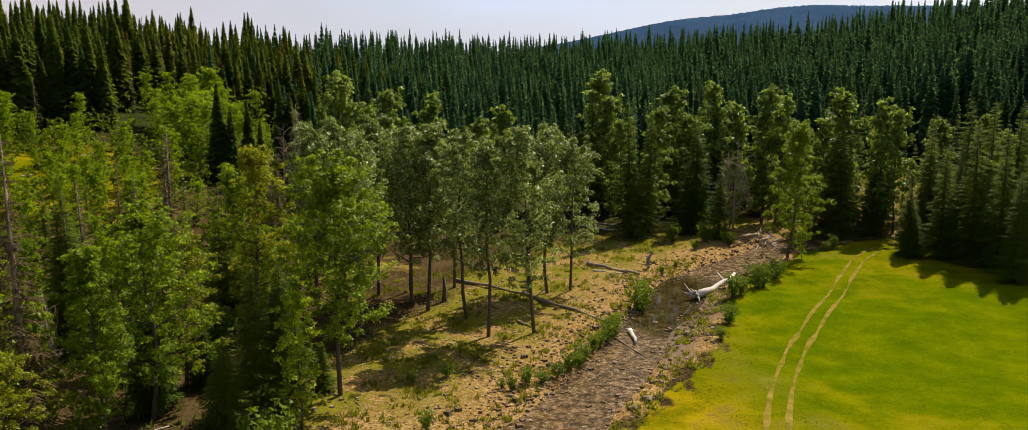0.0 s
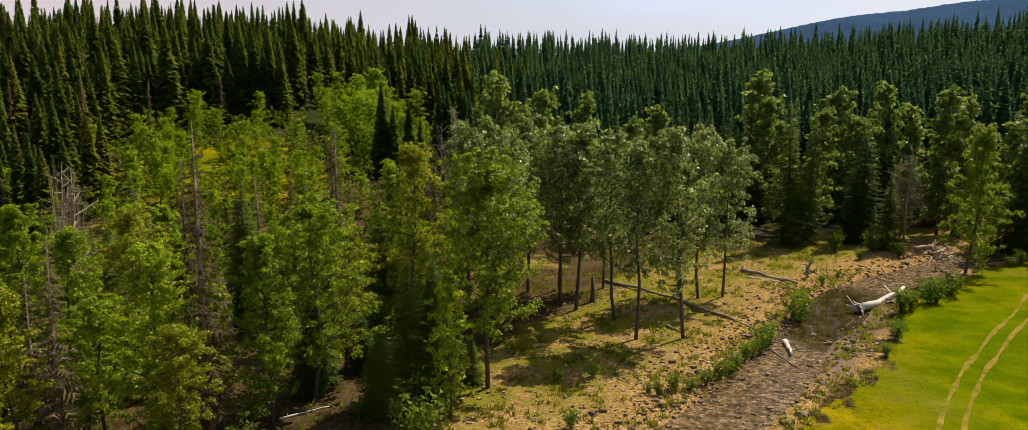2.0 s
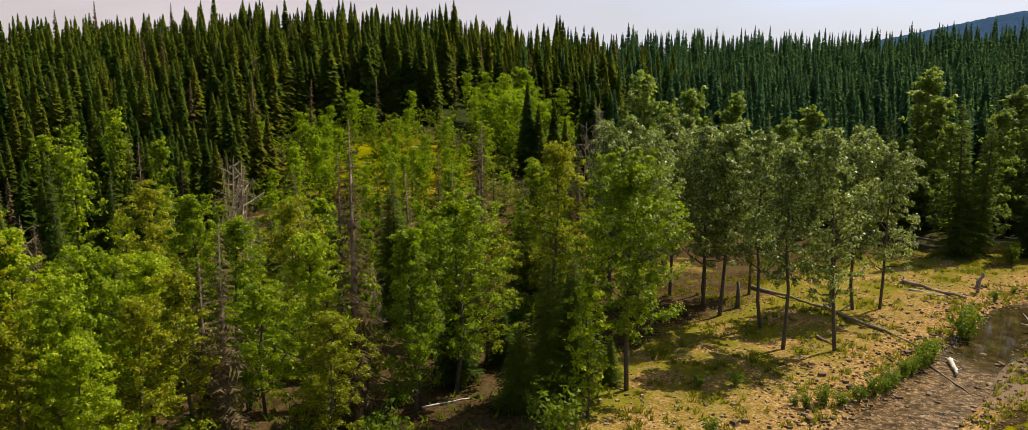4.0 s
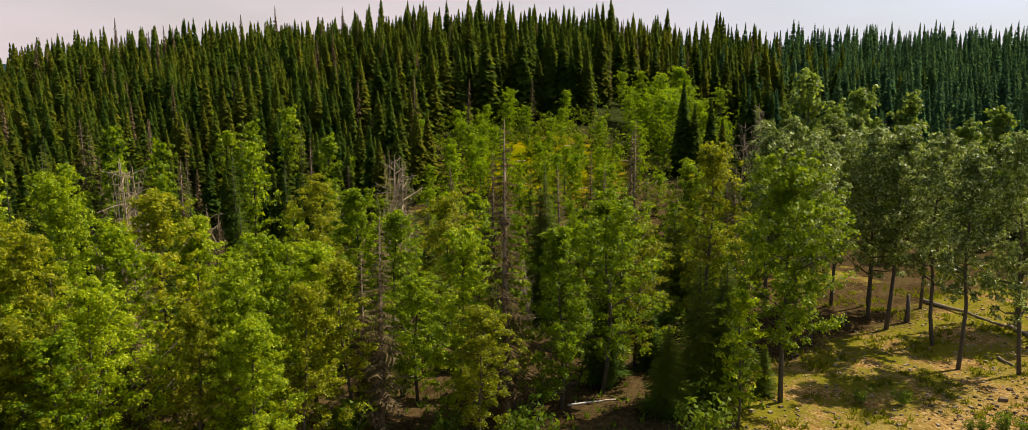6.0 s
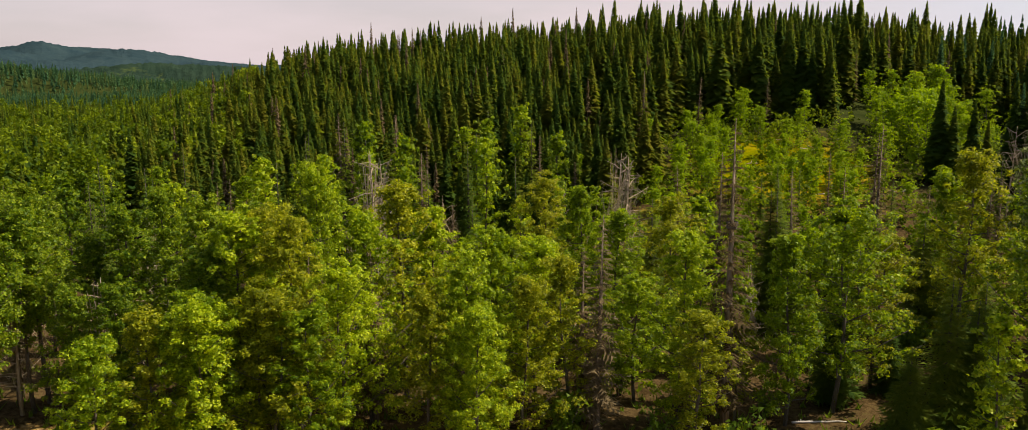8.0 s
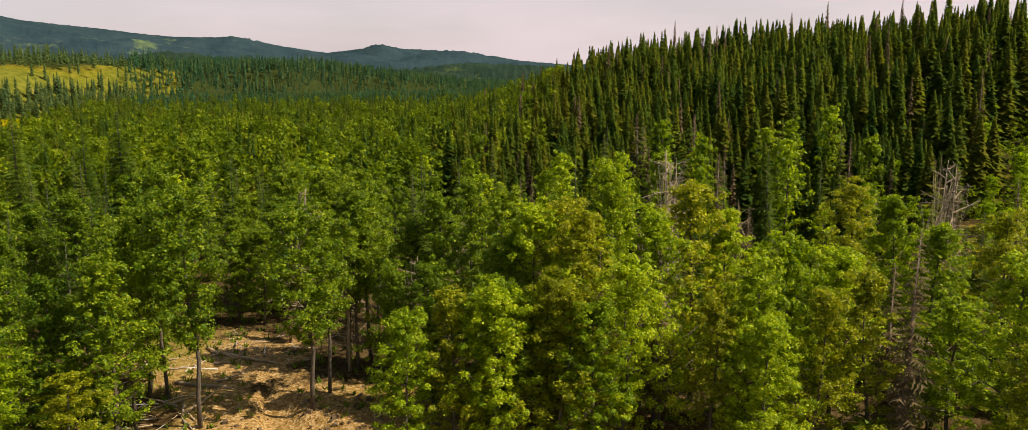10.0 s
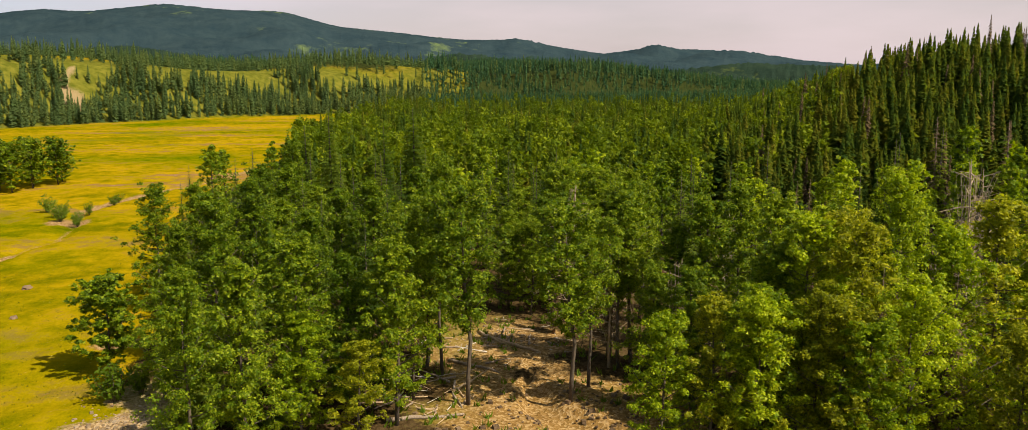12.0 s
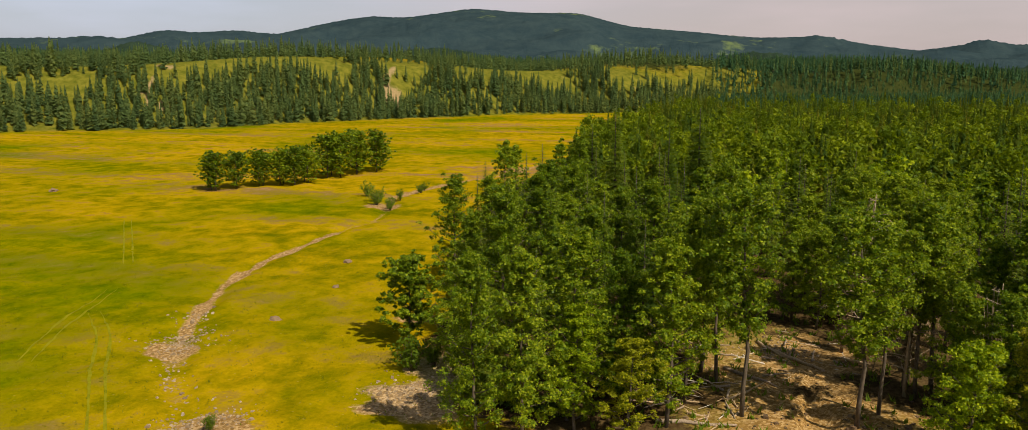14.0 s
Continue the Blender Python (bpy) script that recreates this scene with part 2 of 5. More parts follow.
POPLAR_BARK = bark_material("poplar_bark", (0.046, 0.034, 0.022), (0.135, 0.104, 0.070))
SPRUCE_BARK = bark_material("spruce_bark", (0.045, 0.033, 0.025), (0.13, 0.10, 0.08))
DEAD_BARK = bark_material("weathered_dead_bark", (0.10, 0.066, 0.042), (0.26, 0.19, 0.13))
GREY_BARK = bark_material("bleached_dead_bark", (0.20, 0.145, 0.085), (0.42, 0.32, 0.20))
LOG_WOOD = bark_material("silvered_driftwood", (0.16, 0.11, 0.07), (0.38, 0.30, 0.215))
DRY_WOOD = bark_material("sun_dried_driftwood", (0.26, 0.17, 0.09), (0.52, 0.38, 0.22))
PALE_WOOD = bark_material("bleached_driftwood", (0.40, 0.34, 0.27), (0.72, 0.66, 0.57))


def stone_material(name, stops):
    k = Mat(name, 0.85)
    k.b.inputs["Specular IOR Level"].default_value = 0.2
    c = k.ramp(k.island(), stops)
    k.color(k.mix(0.5, c, k.ramp(k.noise(6, 4), [(0.3, (0.07, 0.044, 0.024)), (0.7, (0.21, 0.14, 0.075))])))
    k.bump(k.noise(25, 4), 0.4, 0.02)
    return k.m


STONE = stone_material("river_stone", [(0.0, (0.045, 0.027, 0.014)), (0.7, (0.125, 0.078, 0.040)), (1.0, (0.30, 0.21, 0.12))])
PALE_STONE = stone_material("dry_wash_stone", [(0.0, (0.22, 0.16, 0.09)), (0.6, (0.40, 0.30, 0.18)), (1.0, (0.62, 0.50, 0.34))])


GRASS = leaf_material("grass_blades", (0.065, 0.085, 0.004), (0.13, 0.15, 0.006), (0.22, 0.19, 0.02), (0.30, 0.30, 0.01), 0.7, lambda k: k.noise(0.15, 3), 0.1)


def water_material():
    k = Mat("creek_water", 0.06)
    bed = k.ramp(k.noise(0.9, 6, rough=0.7), [(0.34, (0.014, 0.010, 0.003)), (0.55, (0.050, 0.034, 0.012)), (0.72, (0.14, 0.095, 0.040))])
    riffle = k.attr("riffle")
    bed = k.mix(riffle, bed, k.ramp(k.noise(1.3, 6, rough=0.75), [(0.36, (0.034, 0.020, 0.008)), (0.52, (0.120, 0.072, 0.028)), (0.66, (0.27, 0.165, 0.075))]))
    foam = k.math("MULTIPLY", k.ramp(k.noise(2.6, 6, rough=0.75), [(0.54, (0, 0, 0)), (0.70, (1, 1, 1))]), riffle)
    k.color(k.mix(foam, bed, (0.42, 0.32, 0.22)))
    k.rough(k.math("ADD", 0.03, k.math("MULTIPLY", riffle, 0.22)))
    k.b.inputs["IOR"].default_value = 1.333
    k.l.new(k.math("SUBTRACT", 0.5, k.math("MULTIPLY", riffle, 0.36)), k.b.inputs["Specular IOR Level"])
    wave = k.math("MULTIPLY", k.noise(1.6, 4, rough=0.65), k.math("ADD", 0.03, riffle))
    k.bump(wave, 0.8, 0.16)
    return k.m


WATER = water_material()


def ground_material():
    """Meadow, forest floor, gravel, bluff and wheel ruts on one sheet, by the masks that the sheet carries."""
    k = Mat("valley_ground", 0.9)
    k.b.inputs["Specular IOR Level"].default_value = 0.0
    fine, mid, big = k.noise(2.2, 6, rough=0.7), k.noise(0.22, 5, rough=0.6), k.noise(0.021, 5, stretch=(1, 1, 1))
    streak = k.noise(0.022, 5, stretch=(2.4, 0.5, 1))
    lush = k.ramp(k.math("ADD", k.math("MULTIPLY", fine, 0.32), k.math("MULTIPLY", mid, 0.68)),
                  [(0.34, (0.054, 0.090, 0.001)), (0.5, (0.090, 0.124, 0.001)), (0.66, (0.150, 0.164, 0.001))])
    dry = k.ramp(k.math("ADD", k.math("ADD", k.math("MULTIPLY", mid, 0.36), k.math("MULTIPLY", fine, 0.15)), k.math("MULTIPLY", streak, 0.49)),
                 [(0.36, (0.092, 0.096, 0.002)), (0.44, (0.200, 0.152, 0.003)), (0.52, (0.355, 0.232, 0.006)), (0.58, (0.235, 0.142, 0.030)), (0.66, (0.300, 0.170, 0.100))])
    dryness = k.math("ADD", k.attr("dry"), k.math("ADD", k.math("MULTIPLY", k.math("SUBTRACT", mid, 0.5), 0.5), k.math("MULTIPLY", k.math("SUBTRACT", big, 0.53), 2.6)), True)
    meadow = k.mix(dryness, lush, dry)
    flower = k.math("MULTIPLY", k.ramp(k.cells(1.1, out="Distance"), [(0.05, (1, 1, 1)), (0.13, (0, 0, 0))]), k.math("MULTIPLY", k.attr("dry"), 0.5))
    meadow = k.mix(k.math("MULTIPLY", flower, 0.55), meadow, (0.42, 0.36, 0.10))
    duff = k.ramp(k.math("ADD", k.math("MULTIPLY", fine, 0.6), k.math("MULTIPLY", mid, 0.4)),
                  [(0.32, (0.014, 0.010, 0.004)), (0.46, (0.050, 0.032, 0.013)), (0.56, (0.095, 0.062, 0.028)), (0.68, (0.060, 0.070, 0.010))])
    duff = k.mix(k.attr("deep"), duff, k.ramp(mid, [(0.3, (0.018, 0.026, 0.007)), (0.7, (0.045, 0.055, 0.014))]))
    pebble = k.cells(5.0)
    pg = k.n.new("ShaderNodeSeparateColor")
    k.l.new(pebble, pg.inputs["Color"])
    stones = k.ramp(pg.outputs[0], [(0.0, (0.090, 0.052, 0.020)), (0.5, (0.270, 0.165, 0.062)), (1.0, (0.64, 0.47, 0.25))])
    soil = k.ramp(fine, [(0.3, (0.165, 0.084, 0.020)), (0.7, (0.36, 0.208, 0.060))])
    bar = k.mix(0.42, soil, stones)
    moss = k.ramp(k.math("ADD", k.math("MULTIPLY", mid, 0.8), k.math("MULTIPLY", fine, 0.35)), [(0.48, (0, 0, 0)), (0.60, (1, 1, 1))])
    bar = k.mix(k.math("MULTIPLY", moss, k.attr("weeds")), bar, k.ramp(fine, [(0.3, (0.085, 0.092, 0.005)), (0.7, (0.20, 0.175, 0.012))]))
    bar = k.mix(k.math("MULTIPLY", k.attr("pale"), 0.5), bar, k.ramp(pg.outputs[0], [(0.0, (0.22, 0.155, 0.085)), (1.0, (0.52, 0.40, 0.25))]))
    bar = k.mix(k.attr("mud"), bar, k.ramp(k.math("ADD", k.math("MULTIPLY", mid, 0.6), k.math("MULTIPLY", fine, 0.4)), [(0.35, (0.120, 0.080, 0.048)), (0.65, (0.255, 0.175, 0.112))]))
    scree = k.ramp(fine, [(0.3, (0.16, 0.12, 0.05)), (0.7, (0.34, 0.25, 0.13))])
    wob = k.math("MULTIPLY", k.math("SUBTRACT", k.math("ADD", k.math("MULTIPLY", mid, 0.5), k.math("MULTIPLY", fine, 0.5)), 0.5), 1.5)

    def edge(name, soft=0.5):
        a = k.math("ADD", k.attr(name), wob)
        return k.ramp(a, [(0.5 - soft / 2, (0, 0, 0)), (0.5 + soft / 2, (1, 1, 1))])

    meadow = k.mix(k.attr("slope"), meadow, k.ramp(mid, [(0.35, (0.076, 0.088, 0.010)), (0.65, (0.160, 0.150, 0.022))]))
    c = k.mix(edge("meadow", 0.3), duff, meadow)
    c = k.mix(edge("gravel", 0.3), c, bar)
    c = k.mix(edge("scar", 0.25), c, scree)
    k.color(c)
    h = k.math("ADD", k.math("MULTIPLY", fine, 0.6), k.math("MULTIPLY", k.cells(5.0, out="Distance"), 0.4))
    k.bump(h, 0.6, 0.20)
    return k.m


GROUND = ground_material()


def mountain_material(name, dark, light, glade, amount):
    k = Mat(name, 1.0)
    k.b.inputs["Specular IOR Level"].default_value = 0.0
    n = k.noise(0.012, 8, rough=0.75)
    c = k.ramp(n, [(0.3, dark), (0.7, light)])
    k.color(k.mix(k.ramp(k.noise(0.0028, 6, rough=0.7), [(0.62 - amount, (0, 0, 0)), (0.70 - amount, (1, 1, 1))]), c, glade))
    k.bump(n, 0.8, 14.0)
    return k.m


def rut_material(name, worn):
    k = Mat(name, 0.95)
    k.b.inputs["Specular IOR Level"].default_value = 0.04
    a = k.math("ADD", k.math("MULTIPLY", k.noise(1.1, 5, rough=0.7), 0.6), k.math("MULTIPLY", k.noise(0.25, 3), 0.4))
    k.color(k.ramp(a, worn))
    return k.m


RUT = rut_material("bare_dirt_rut", [(0.40, (0.105, 0.12, 0.005)), (0.50, (0.19, 0.145, 0.012)), (0.64, (0.29, 0.20, 0.045))])
FAINT_RUT = rut_material("pressed_grass_rut", [(0.38, (0.115, 0.125, 0.003)), (0.50, (0.18, 0.175, 0.006)), (0.64, (0.22, 0.20, 0.010))])

# ---------------------------------------------------------------- building helpers
def mesh(name, verts, faces, mat, smooth_faces=False):
    me = bpy.data.meshes.new(name)
    me.from_pydata(np.asarray(verts).tolist() if isinstance(verts, np.ndarray) else verts, [],
                   np.asarray(faces).tolist() if isinstance(faces, np.ndarray) else faces)
    me.materials.append(mat)
    if smooth_faces:
        me.polygons.foreach_set("use_smooth", np.ones(len(me.polygons), bool))
    return me


def add_attr(me, name, values):
    me.attributes.new(name, "FLOAT", "POINT").data.foreach_set("value", np.asarray(values, np.float32))


def part(name, me, parent, label=""):
    ob = new(name, me)
    ob.parent = parent
    return tagged(ob, label)


def spaced(lo, hi, step):
    return np.arange(lo, hi, step)


# ---------------------------------------------------------------- the ground, one sheet to the horizon
def build_ground():
    yaws = np.radians(np.concatenate([spaced(-37, 146, 0.36), spaced(146, 323, 3.0)]))
    radii = [0.6]
    while radii[-1] < 4700:
        r = radii[-1]
        radii.append(r * (1.35 if r < 30 else 1.0125 if r < 150 else 1.02 if r < 700 else 1.12))
    radii = np.array(radii)
    ny, nr = len(yaws), len(radii)
    x = (-np.sin(yaws)[None, :] * radii[:, None]).ravel()
    y = (np.cos(yaws)[None, :] * radii[:, None]).ravel()
    xy = np.stack([x, y], 1)
    v = np.column_stack([xy, height(xy)])
    i, j = np.meshgrid(np.arange(nr - 1), np.arange(ny), indexing="ij")
    a, b = (i * ny + j).ravel(), (i * ny + (j + 1) % ny).ravel()
    f = np.column_stack([a, b, b + ny, a + ny])
    v = np.vstack([v, [[0, 0, ground_z(0, 0)]]])
    caps = [(k, len(v) - 1, (k + 1) % ny) for k in range(ny)]
    me = mesh("ground", v.tolist(), [tuple(q[::-1]) for q in f.tolist()] + [c[::-1] for c in caps], GROUND, True)
    xy = np.vstack([xy, [[0, 0]]])
    yaw, r = polar(xy)
    into = inside(MEADOW, xy)
    creek, half = along(CREEK, xy, CREEK_HALF)
    ditch, run = along(DITCH, xy)
    edge = np.interp(yaw, BLUFF[:, 0], BLUFF[:, 1])
    across = smooth(yaw, 70, 80) * (1 - smooth(yaw, 180, 200))
    bluff = across * smooth(yaw, 87, 91) * smooth(r, edge - 2, edge + 6) * (1 - smooth(r, edge + 110, edge + 160))
    clearing = np.exp(-(((yaw - 29) / 7.5) ** 2 + ((r - 152) / 26) ** 2))
    add_attr(me, "meadow", np.maximum(np.maximum(smooth(into + 0.9 * wavy(xy, 5, 61) + 0.6 * wavy(xy, 2.2, 62), -1.5, 1.5), bluff * 0.95), 0.95 * clearing + 0.18 * smooth(creek, 20, 4)))
    north = smooth(yaw, 40, 95) * (1 - smooth(yaw, 190, 270))
    north = 0.6 + (north - 0.6) * smooth(r, 4, 45)
    add_attr(me, "dry", np.clip(0.12 + 0.70 * north + 0.25 * (1 - smooth(into, 0, 10)) - 0.6 * np.exp(-((xy[:, 0] + 58) ** 2 + (xy[:, 1] + 84) ** 2) / 2500) + 0.4 * np.exp(-((xy[:, 0] + 76) ** 2 + (xy[:, 1] + 42) ** 2) / 600) + 0.42 * np.exp(-((xy[:, 0] - 13.5) ** 2 + (xy[:, 1] - 57) ** 2) / 50) - 0.42 * bluff + 0.35 * wavy(xy, 90, 12) * north, 0, 1))
    open_bar = 1 - smooth(yaw, 10, 22)
    bar = 1 - smooth(creek + 2.5 * wavy(xy, 14, 21), half + 5 + 11 * open_bar, half + 11 + 18 * open_bar)
    bar = np.maximum(bar * (1 - smooth(into + 1.3 * wavy(xy, 6, 63) + 0.7 * wavy(xy, 2.4, 64), -3.2, 0.6)), 1 - smooth(creek + 1.1 * wavy(xy, 7, 27) + 0.5 * wavy(xy, 2.6, 28), half + 0.6, half + 2.6))
    bar *= smooth(half, 0.05, 1.0)
    wash = np.maximum(bar, (1 - smooth(ditch + 0.35 * wavy(xy, 9, 4), 0.30, 1.55 - 0.35 * smooth(run, 25, 50) + 1.3 * smooth(run, 126, 140))) * (0.34 + 0.62 * smooth(run, 24, 32) * (0.85 + 0.15 * wavy(xy, 13, 33)) * (1 - 0.75 * smooth(run, 88, 96) * (1 - smooth(run, 128, 134)))))
    for px, py, size in ((-58.2, -24.0, 5.5), (-64.5, -23.5, 4.5), (-49, -37, 3.2), (-63.5, -51.2, 3.2), (-150, -69, 5), (-79, -32, 2.5)):
        wash = np.maximum(wash, 1.0 - smooth(np.hypot(xy[:, 0] - px, xy[:, 1] - py) + wavy(xy, 6, 9), size * 0.4, size * 1.2))
    # gap gravel thinned to darker litter, standing in for the trees' shade
    wash = np.maximum(wash, 0.80 - 0.80 * smooth(np.hypot((xy[:, 0] + 75) * 0.7, xy[:, 1] - 2.5) + 2.4 * wavy(xy, 7, 19), 4, 11))
    for px, py, size in ((-60, 62, 6), (-75, 90, 9), (-38, 100, 7), (-20, 108, 6), (-66, 55, 5)):
        wash = np.maximum(wash, 0.7 - 0.7 * smooth(np.hypot(xy[:, 0] - px, xy[:, 1] - py) + 3 * wavy(xy, 7, 29), size * 0.5, size * 1.4))
    wash = np.maximum(wash, 0.55 * clearing * smooth(wavy(xy, 16, 17), 0.2, 0.7))
    add_attr(me, "gravel", wash)
    add_attr(me, "weeds", smooth(creek, half + 2, half + 12) * 0.9 * (into < 1))
    scar = across * smooth(yaw, 94, 98) * smooth(r, edge + 22, edge + 34) * (1 - smooth(r, edge + 72, edge + 90)) * smooth(wavy(xy, 62, 40) + 0.7 * wavy(xy, 21, 41) + 0.5 * wavy(xy, 9, 42), 1.0, 1.6) * 0.85
    add_attr(me, "scar", scar)
    pale = np.maximum(0.25 - 0.25 * smooth(ditch, 1, 5), np.exp(-((xy[:, 0] + 61) ** 2 + (xy[:, 1] + 24) ** 2) / 90))
    add_attr(me, "pale", np.maximum(pale, 0.12 * np.exp(-((xy[:, 0] + 76) ** 2 + (xy[:, 1] - 3) ** 2) / 180)))
    mud = smooth(-np.abs(xy[:, 1] - 84), -17, -9) * smooth(into, -10, -6) * smooth(creek, half * 0.6, half) * (1 - smooth(creek + 0.6 * wavy(xy, 4, 66), half + 2.6, half + 4.2))
    add_attr(me, "mud", mud)
    add_attr(me, "slope", bluff)
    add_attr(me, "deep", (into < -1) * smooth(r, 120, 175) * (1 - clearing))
    return tagged(new("ground", me), "valley floor of green and yellow meadow grass, gravel and forest litter", "ground", kind="structure")


build_ground()


def build_water():
    """The creek's surface, a ribbon that follows its bed."""
    pts, halves = [], []
    for k in range(len(CREEK) - 7):
        n = max(2, int(np.hypot(*(CREEK[k + 1] - CREEK[k])) / 0.8))
        for q in np.linspace(0, 1, n, endpoint=False):
            pts.append(CREEK[k] * (1 - q) + CREEK[k + 1] * q)
            halves.append(CREEK_HALF[k] * (1 - q) + CREEK_HALF[k + 1] * q)
    pts = np.array(pts)
    for _ in range(6):
        pts[1:-1] = (pts[:-2] + 2 * pts[1:-1] + pts[2:]) / 4
    t = np.gradient(pts, axis=0)
    t /= np.hypot(*t.T)[:, None]
    side = np.stack([-t[:, 1], t[:, 0]], 1)
    cols = np.linspace(-1.25, 1.25, 9)
    v = np.concatenate([np.column_stack([pts + side * (np.array(halves) * c)[:, None], np.full(len(pts), -0.52)]) for c in cols])
    n = len(pts)
    f = [(c * n + k, c * n + k + 1, (c + 1) * n + k + 1, (c + 1) * n + k) for c in range(8) for k in range(n - 1)]
    me = mesh("water", v, f, WATER, True)
    calm = smooth(-np.hypot((v[:, 0] - 19.0) * 0.9, (v[:, 1] - 92.5) * 0.62) + 0.8 * wavy(v[:, :2], 6, 88), -10.0, -7.0)
    calm = np.maximum(calm, np.exp(-((v[:, 0] + 61) ** 2 + (v[:, 1] - 6) ** 2) / 160))
    add_attr(me, "riffle", np.clip(1.0 - calm, 0, 1))
    tagged(new("water", me), "shallow brown creek with riffles over its stones", "creek", kind="structure")


build_water()


def wheel_rut(line, offset, width, label, mat):
    """A worn strip on the grass, one wheel's line of a vehicle track."""
    n = 90
    run = np.concatenate([[0], np.hypot(*np.diff(line, axis=0).T).cumsum()])
    q = np.linspace(0, run[-1], n)
    p = np.column_stack([np.interp(q, run, line[:, c]) for c in (0, 1)])
    for _ in range(12):
        p[1:-1] = (p[:-2] + 2 * p[1:-1] + p[2:]) / 4
    t = np.gradient(p, axis=0)
    t /= np.hypot(*t.T)[:, None]
    side = np.stack([-t[:, 1], t[:, 0]], 1)
    w = width * (0.75 + 0.35 * wavy(p, 7, 5 + int(abs(offset) * 10))) * np.sin(np.linspace(0.06, 3.08, n)) ** 0.4
    rows = []
    for c in (-0.5, 0.0, 0.5):
        at = p + side * (offset + w * c + 0.05 * wavy(p, 2.5, 6))[:, None]
        rows.append(np.column_stack([at, height(at) + (0.06 if c == 0 else 0.035)]))
    f = [(a * n + b, (a + 1) * n + b, (a + 1) * n + b + 1, a * n + b + 1) for a in range(2) for b in range(n - 1)]
    tagged(new("wheel_rut", mesh("wheel_rut", np.concatenate(rows), f, mat, True)), label, "track", kind="structure")


for offset in (-0.78, 0.78):
    wheel_rut(TRACK, offset, 0.58, "worn tan wheel rut across the green meadow", RUT)
PRESSED = ([(-40, -39), (-46, -44.2), (-57, -53.9), (-64.6, -60), (-71.5, -67.5)], [(-92, -80.5), (-106, -92.4), (-122.7, -106.7)],
           [(-56, -61), (-65.6, -66.5), (-72.4, -69.5), (-80, -72.5)])
for line in PRESSED:
    for offset in (-0.6, 0.6):
        wheel_rut(np.array(line, float), offset, 0.34, "faint wheel rut pressed into the yellow meadow", FAINT_RUT)

# ---------------------------------------------------------------- mountains across the valley, far off
RIDGE = np.array([(150, 2.2), (137, 2.38), (133.3, 2.5), (130.8, 2.44), (128.1, 3.1), (126.2, 2.93), (123.8, 3.15), (121.4, 2.89), (118, 3.69), (115.4, 4.15),
                  (112.8, 4.09), (108.4, 4.72), (104.9, 4.43), (101.3, 4.42), (97.8, 3.5), (93.5, 3.1), (89.5, 2.68), (86.1, 2.7), (83.5, 2.3),
                  (79.9, 1.72), (76.8, 2.12), (72, 1.88), (66.6, 1.2), (60, 0.6)], float)[::-1]
NEAR_RIDGE = np.array([(60, 0.2), (70, 0.55), (80, 0.65), (92, 1.0), (100, 1.25), (106, 1.1), (114, 1.5), (122, 1.2), (128, 1.5), (136, 1.7), (150, 1.5)], float)
BLUE_RIDGE = np.array([(-45, 3.6), (-32, 4.2), (-27, 4.4), (-22, 4.58), (-19.8, 4.72), (-17.1, 4.6), (-14.6, 4.24), (-11.7, 4.04), (-8.7, 3.57), (-4, 2.6), (4, 1.2)], float)


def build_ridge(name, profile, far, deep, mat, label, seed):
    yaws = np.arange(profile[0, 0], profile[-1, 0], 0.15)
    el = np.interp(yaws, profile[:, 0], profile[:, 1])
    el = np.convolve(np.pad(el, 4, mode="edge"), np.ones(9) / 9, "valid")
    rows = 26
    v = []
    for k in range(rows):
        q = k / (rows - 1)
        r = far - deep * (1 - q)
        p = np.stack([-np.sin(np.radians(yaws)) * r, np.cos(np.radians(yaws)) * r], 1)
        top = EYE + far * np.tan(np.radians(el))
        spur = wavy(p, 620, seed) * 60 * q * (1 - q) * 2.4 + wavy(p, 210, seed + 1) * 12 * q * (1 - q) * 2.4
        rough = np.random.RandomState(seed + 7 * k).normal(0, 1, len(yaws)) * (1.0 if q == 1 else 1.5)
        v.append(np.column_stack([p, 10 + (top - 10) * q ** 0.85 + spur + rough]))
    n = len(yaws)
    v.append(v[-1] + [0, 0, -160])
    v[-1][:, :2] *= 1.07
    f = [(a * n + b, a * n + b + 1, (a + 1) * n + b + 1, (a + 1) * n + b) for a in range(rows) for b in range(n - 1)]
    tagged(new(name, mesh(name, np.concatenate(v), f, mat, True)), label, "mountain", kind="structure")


# distance haze put into the forest's colour as slate blue
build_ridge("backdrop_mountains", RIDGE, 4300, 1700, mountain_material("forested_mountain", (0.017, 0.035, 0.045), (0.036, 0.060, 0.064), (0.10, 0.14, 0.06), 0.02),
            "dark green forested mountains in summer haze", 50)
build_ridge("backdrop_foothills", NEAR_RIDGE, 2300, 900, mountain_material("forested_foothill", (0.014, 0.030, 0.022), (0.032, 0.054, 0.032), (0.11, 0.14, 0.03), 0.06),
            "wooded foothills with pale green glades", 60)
# stronger haze put in: this far forest is coloured plain blue
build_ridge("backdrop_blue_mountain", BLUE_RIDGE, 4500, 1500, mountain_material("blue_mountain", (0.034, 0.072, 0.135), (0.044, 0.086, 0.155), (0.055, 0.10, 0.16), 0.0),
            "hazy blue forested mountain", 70)

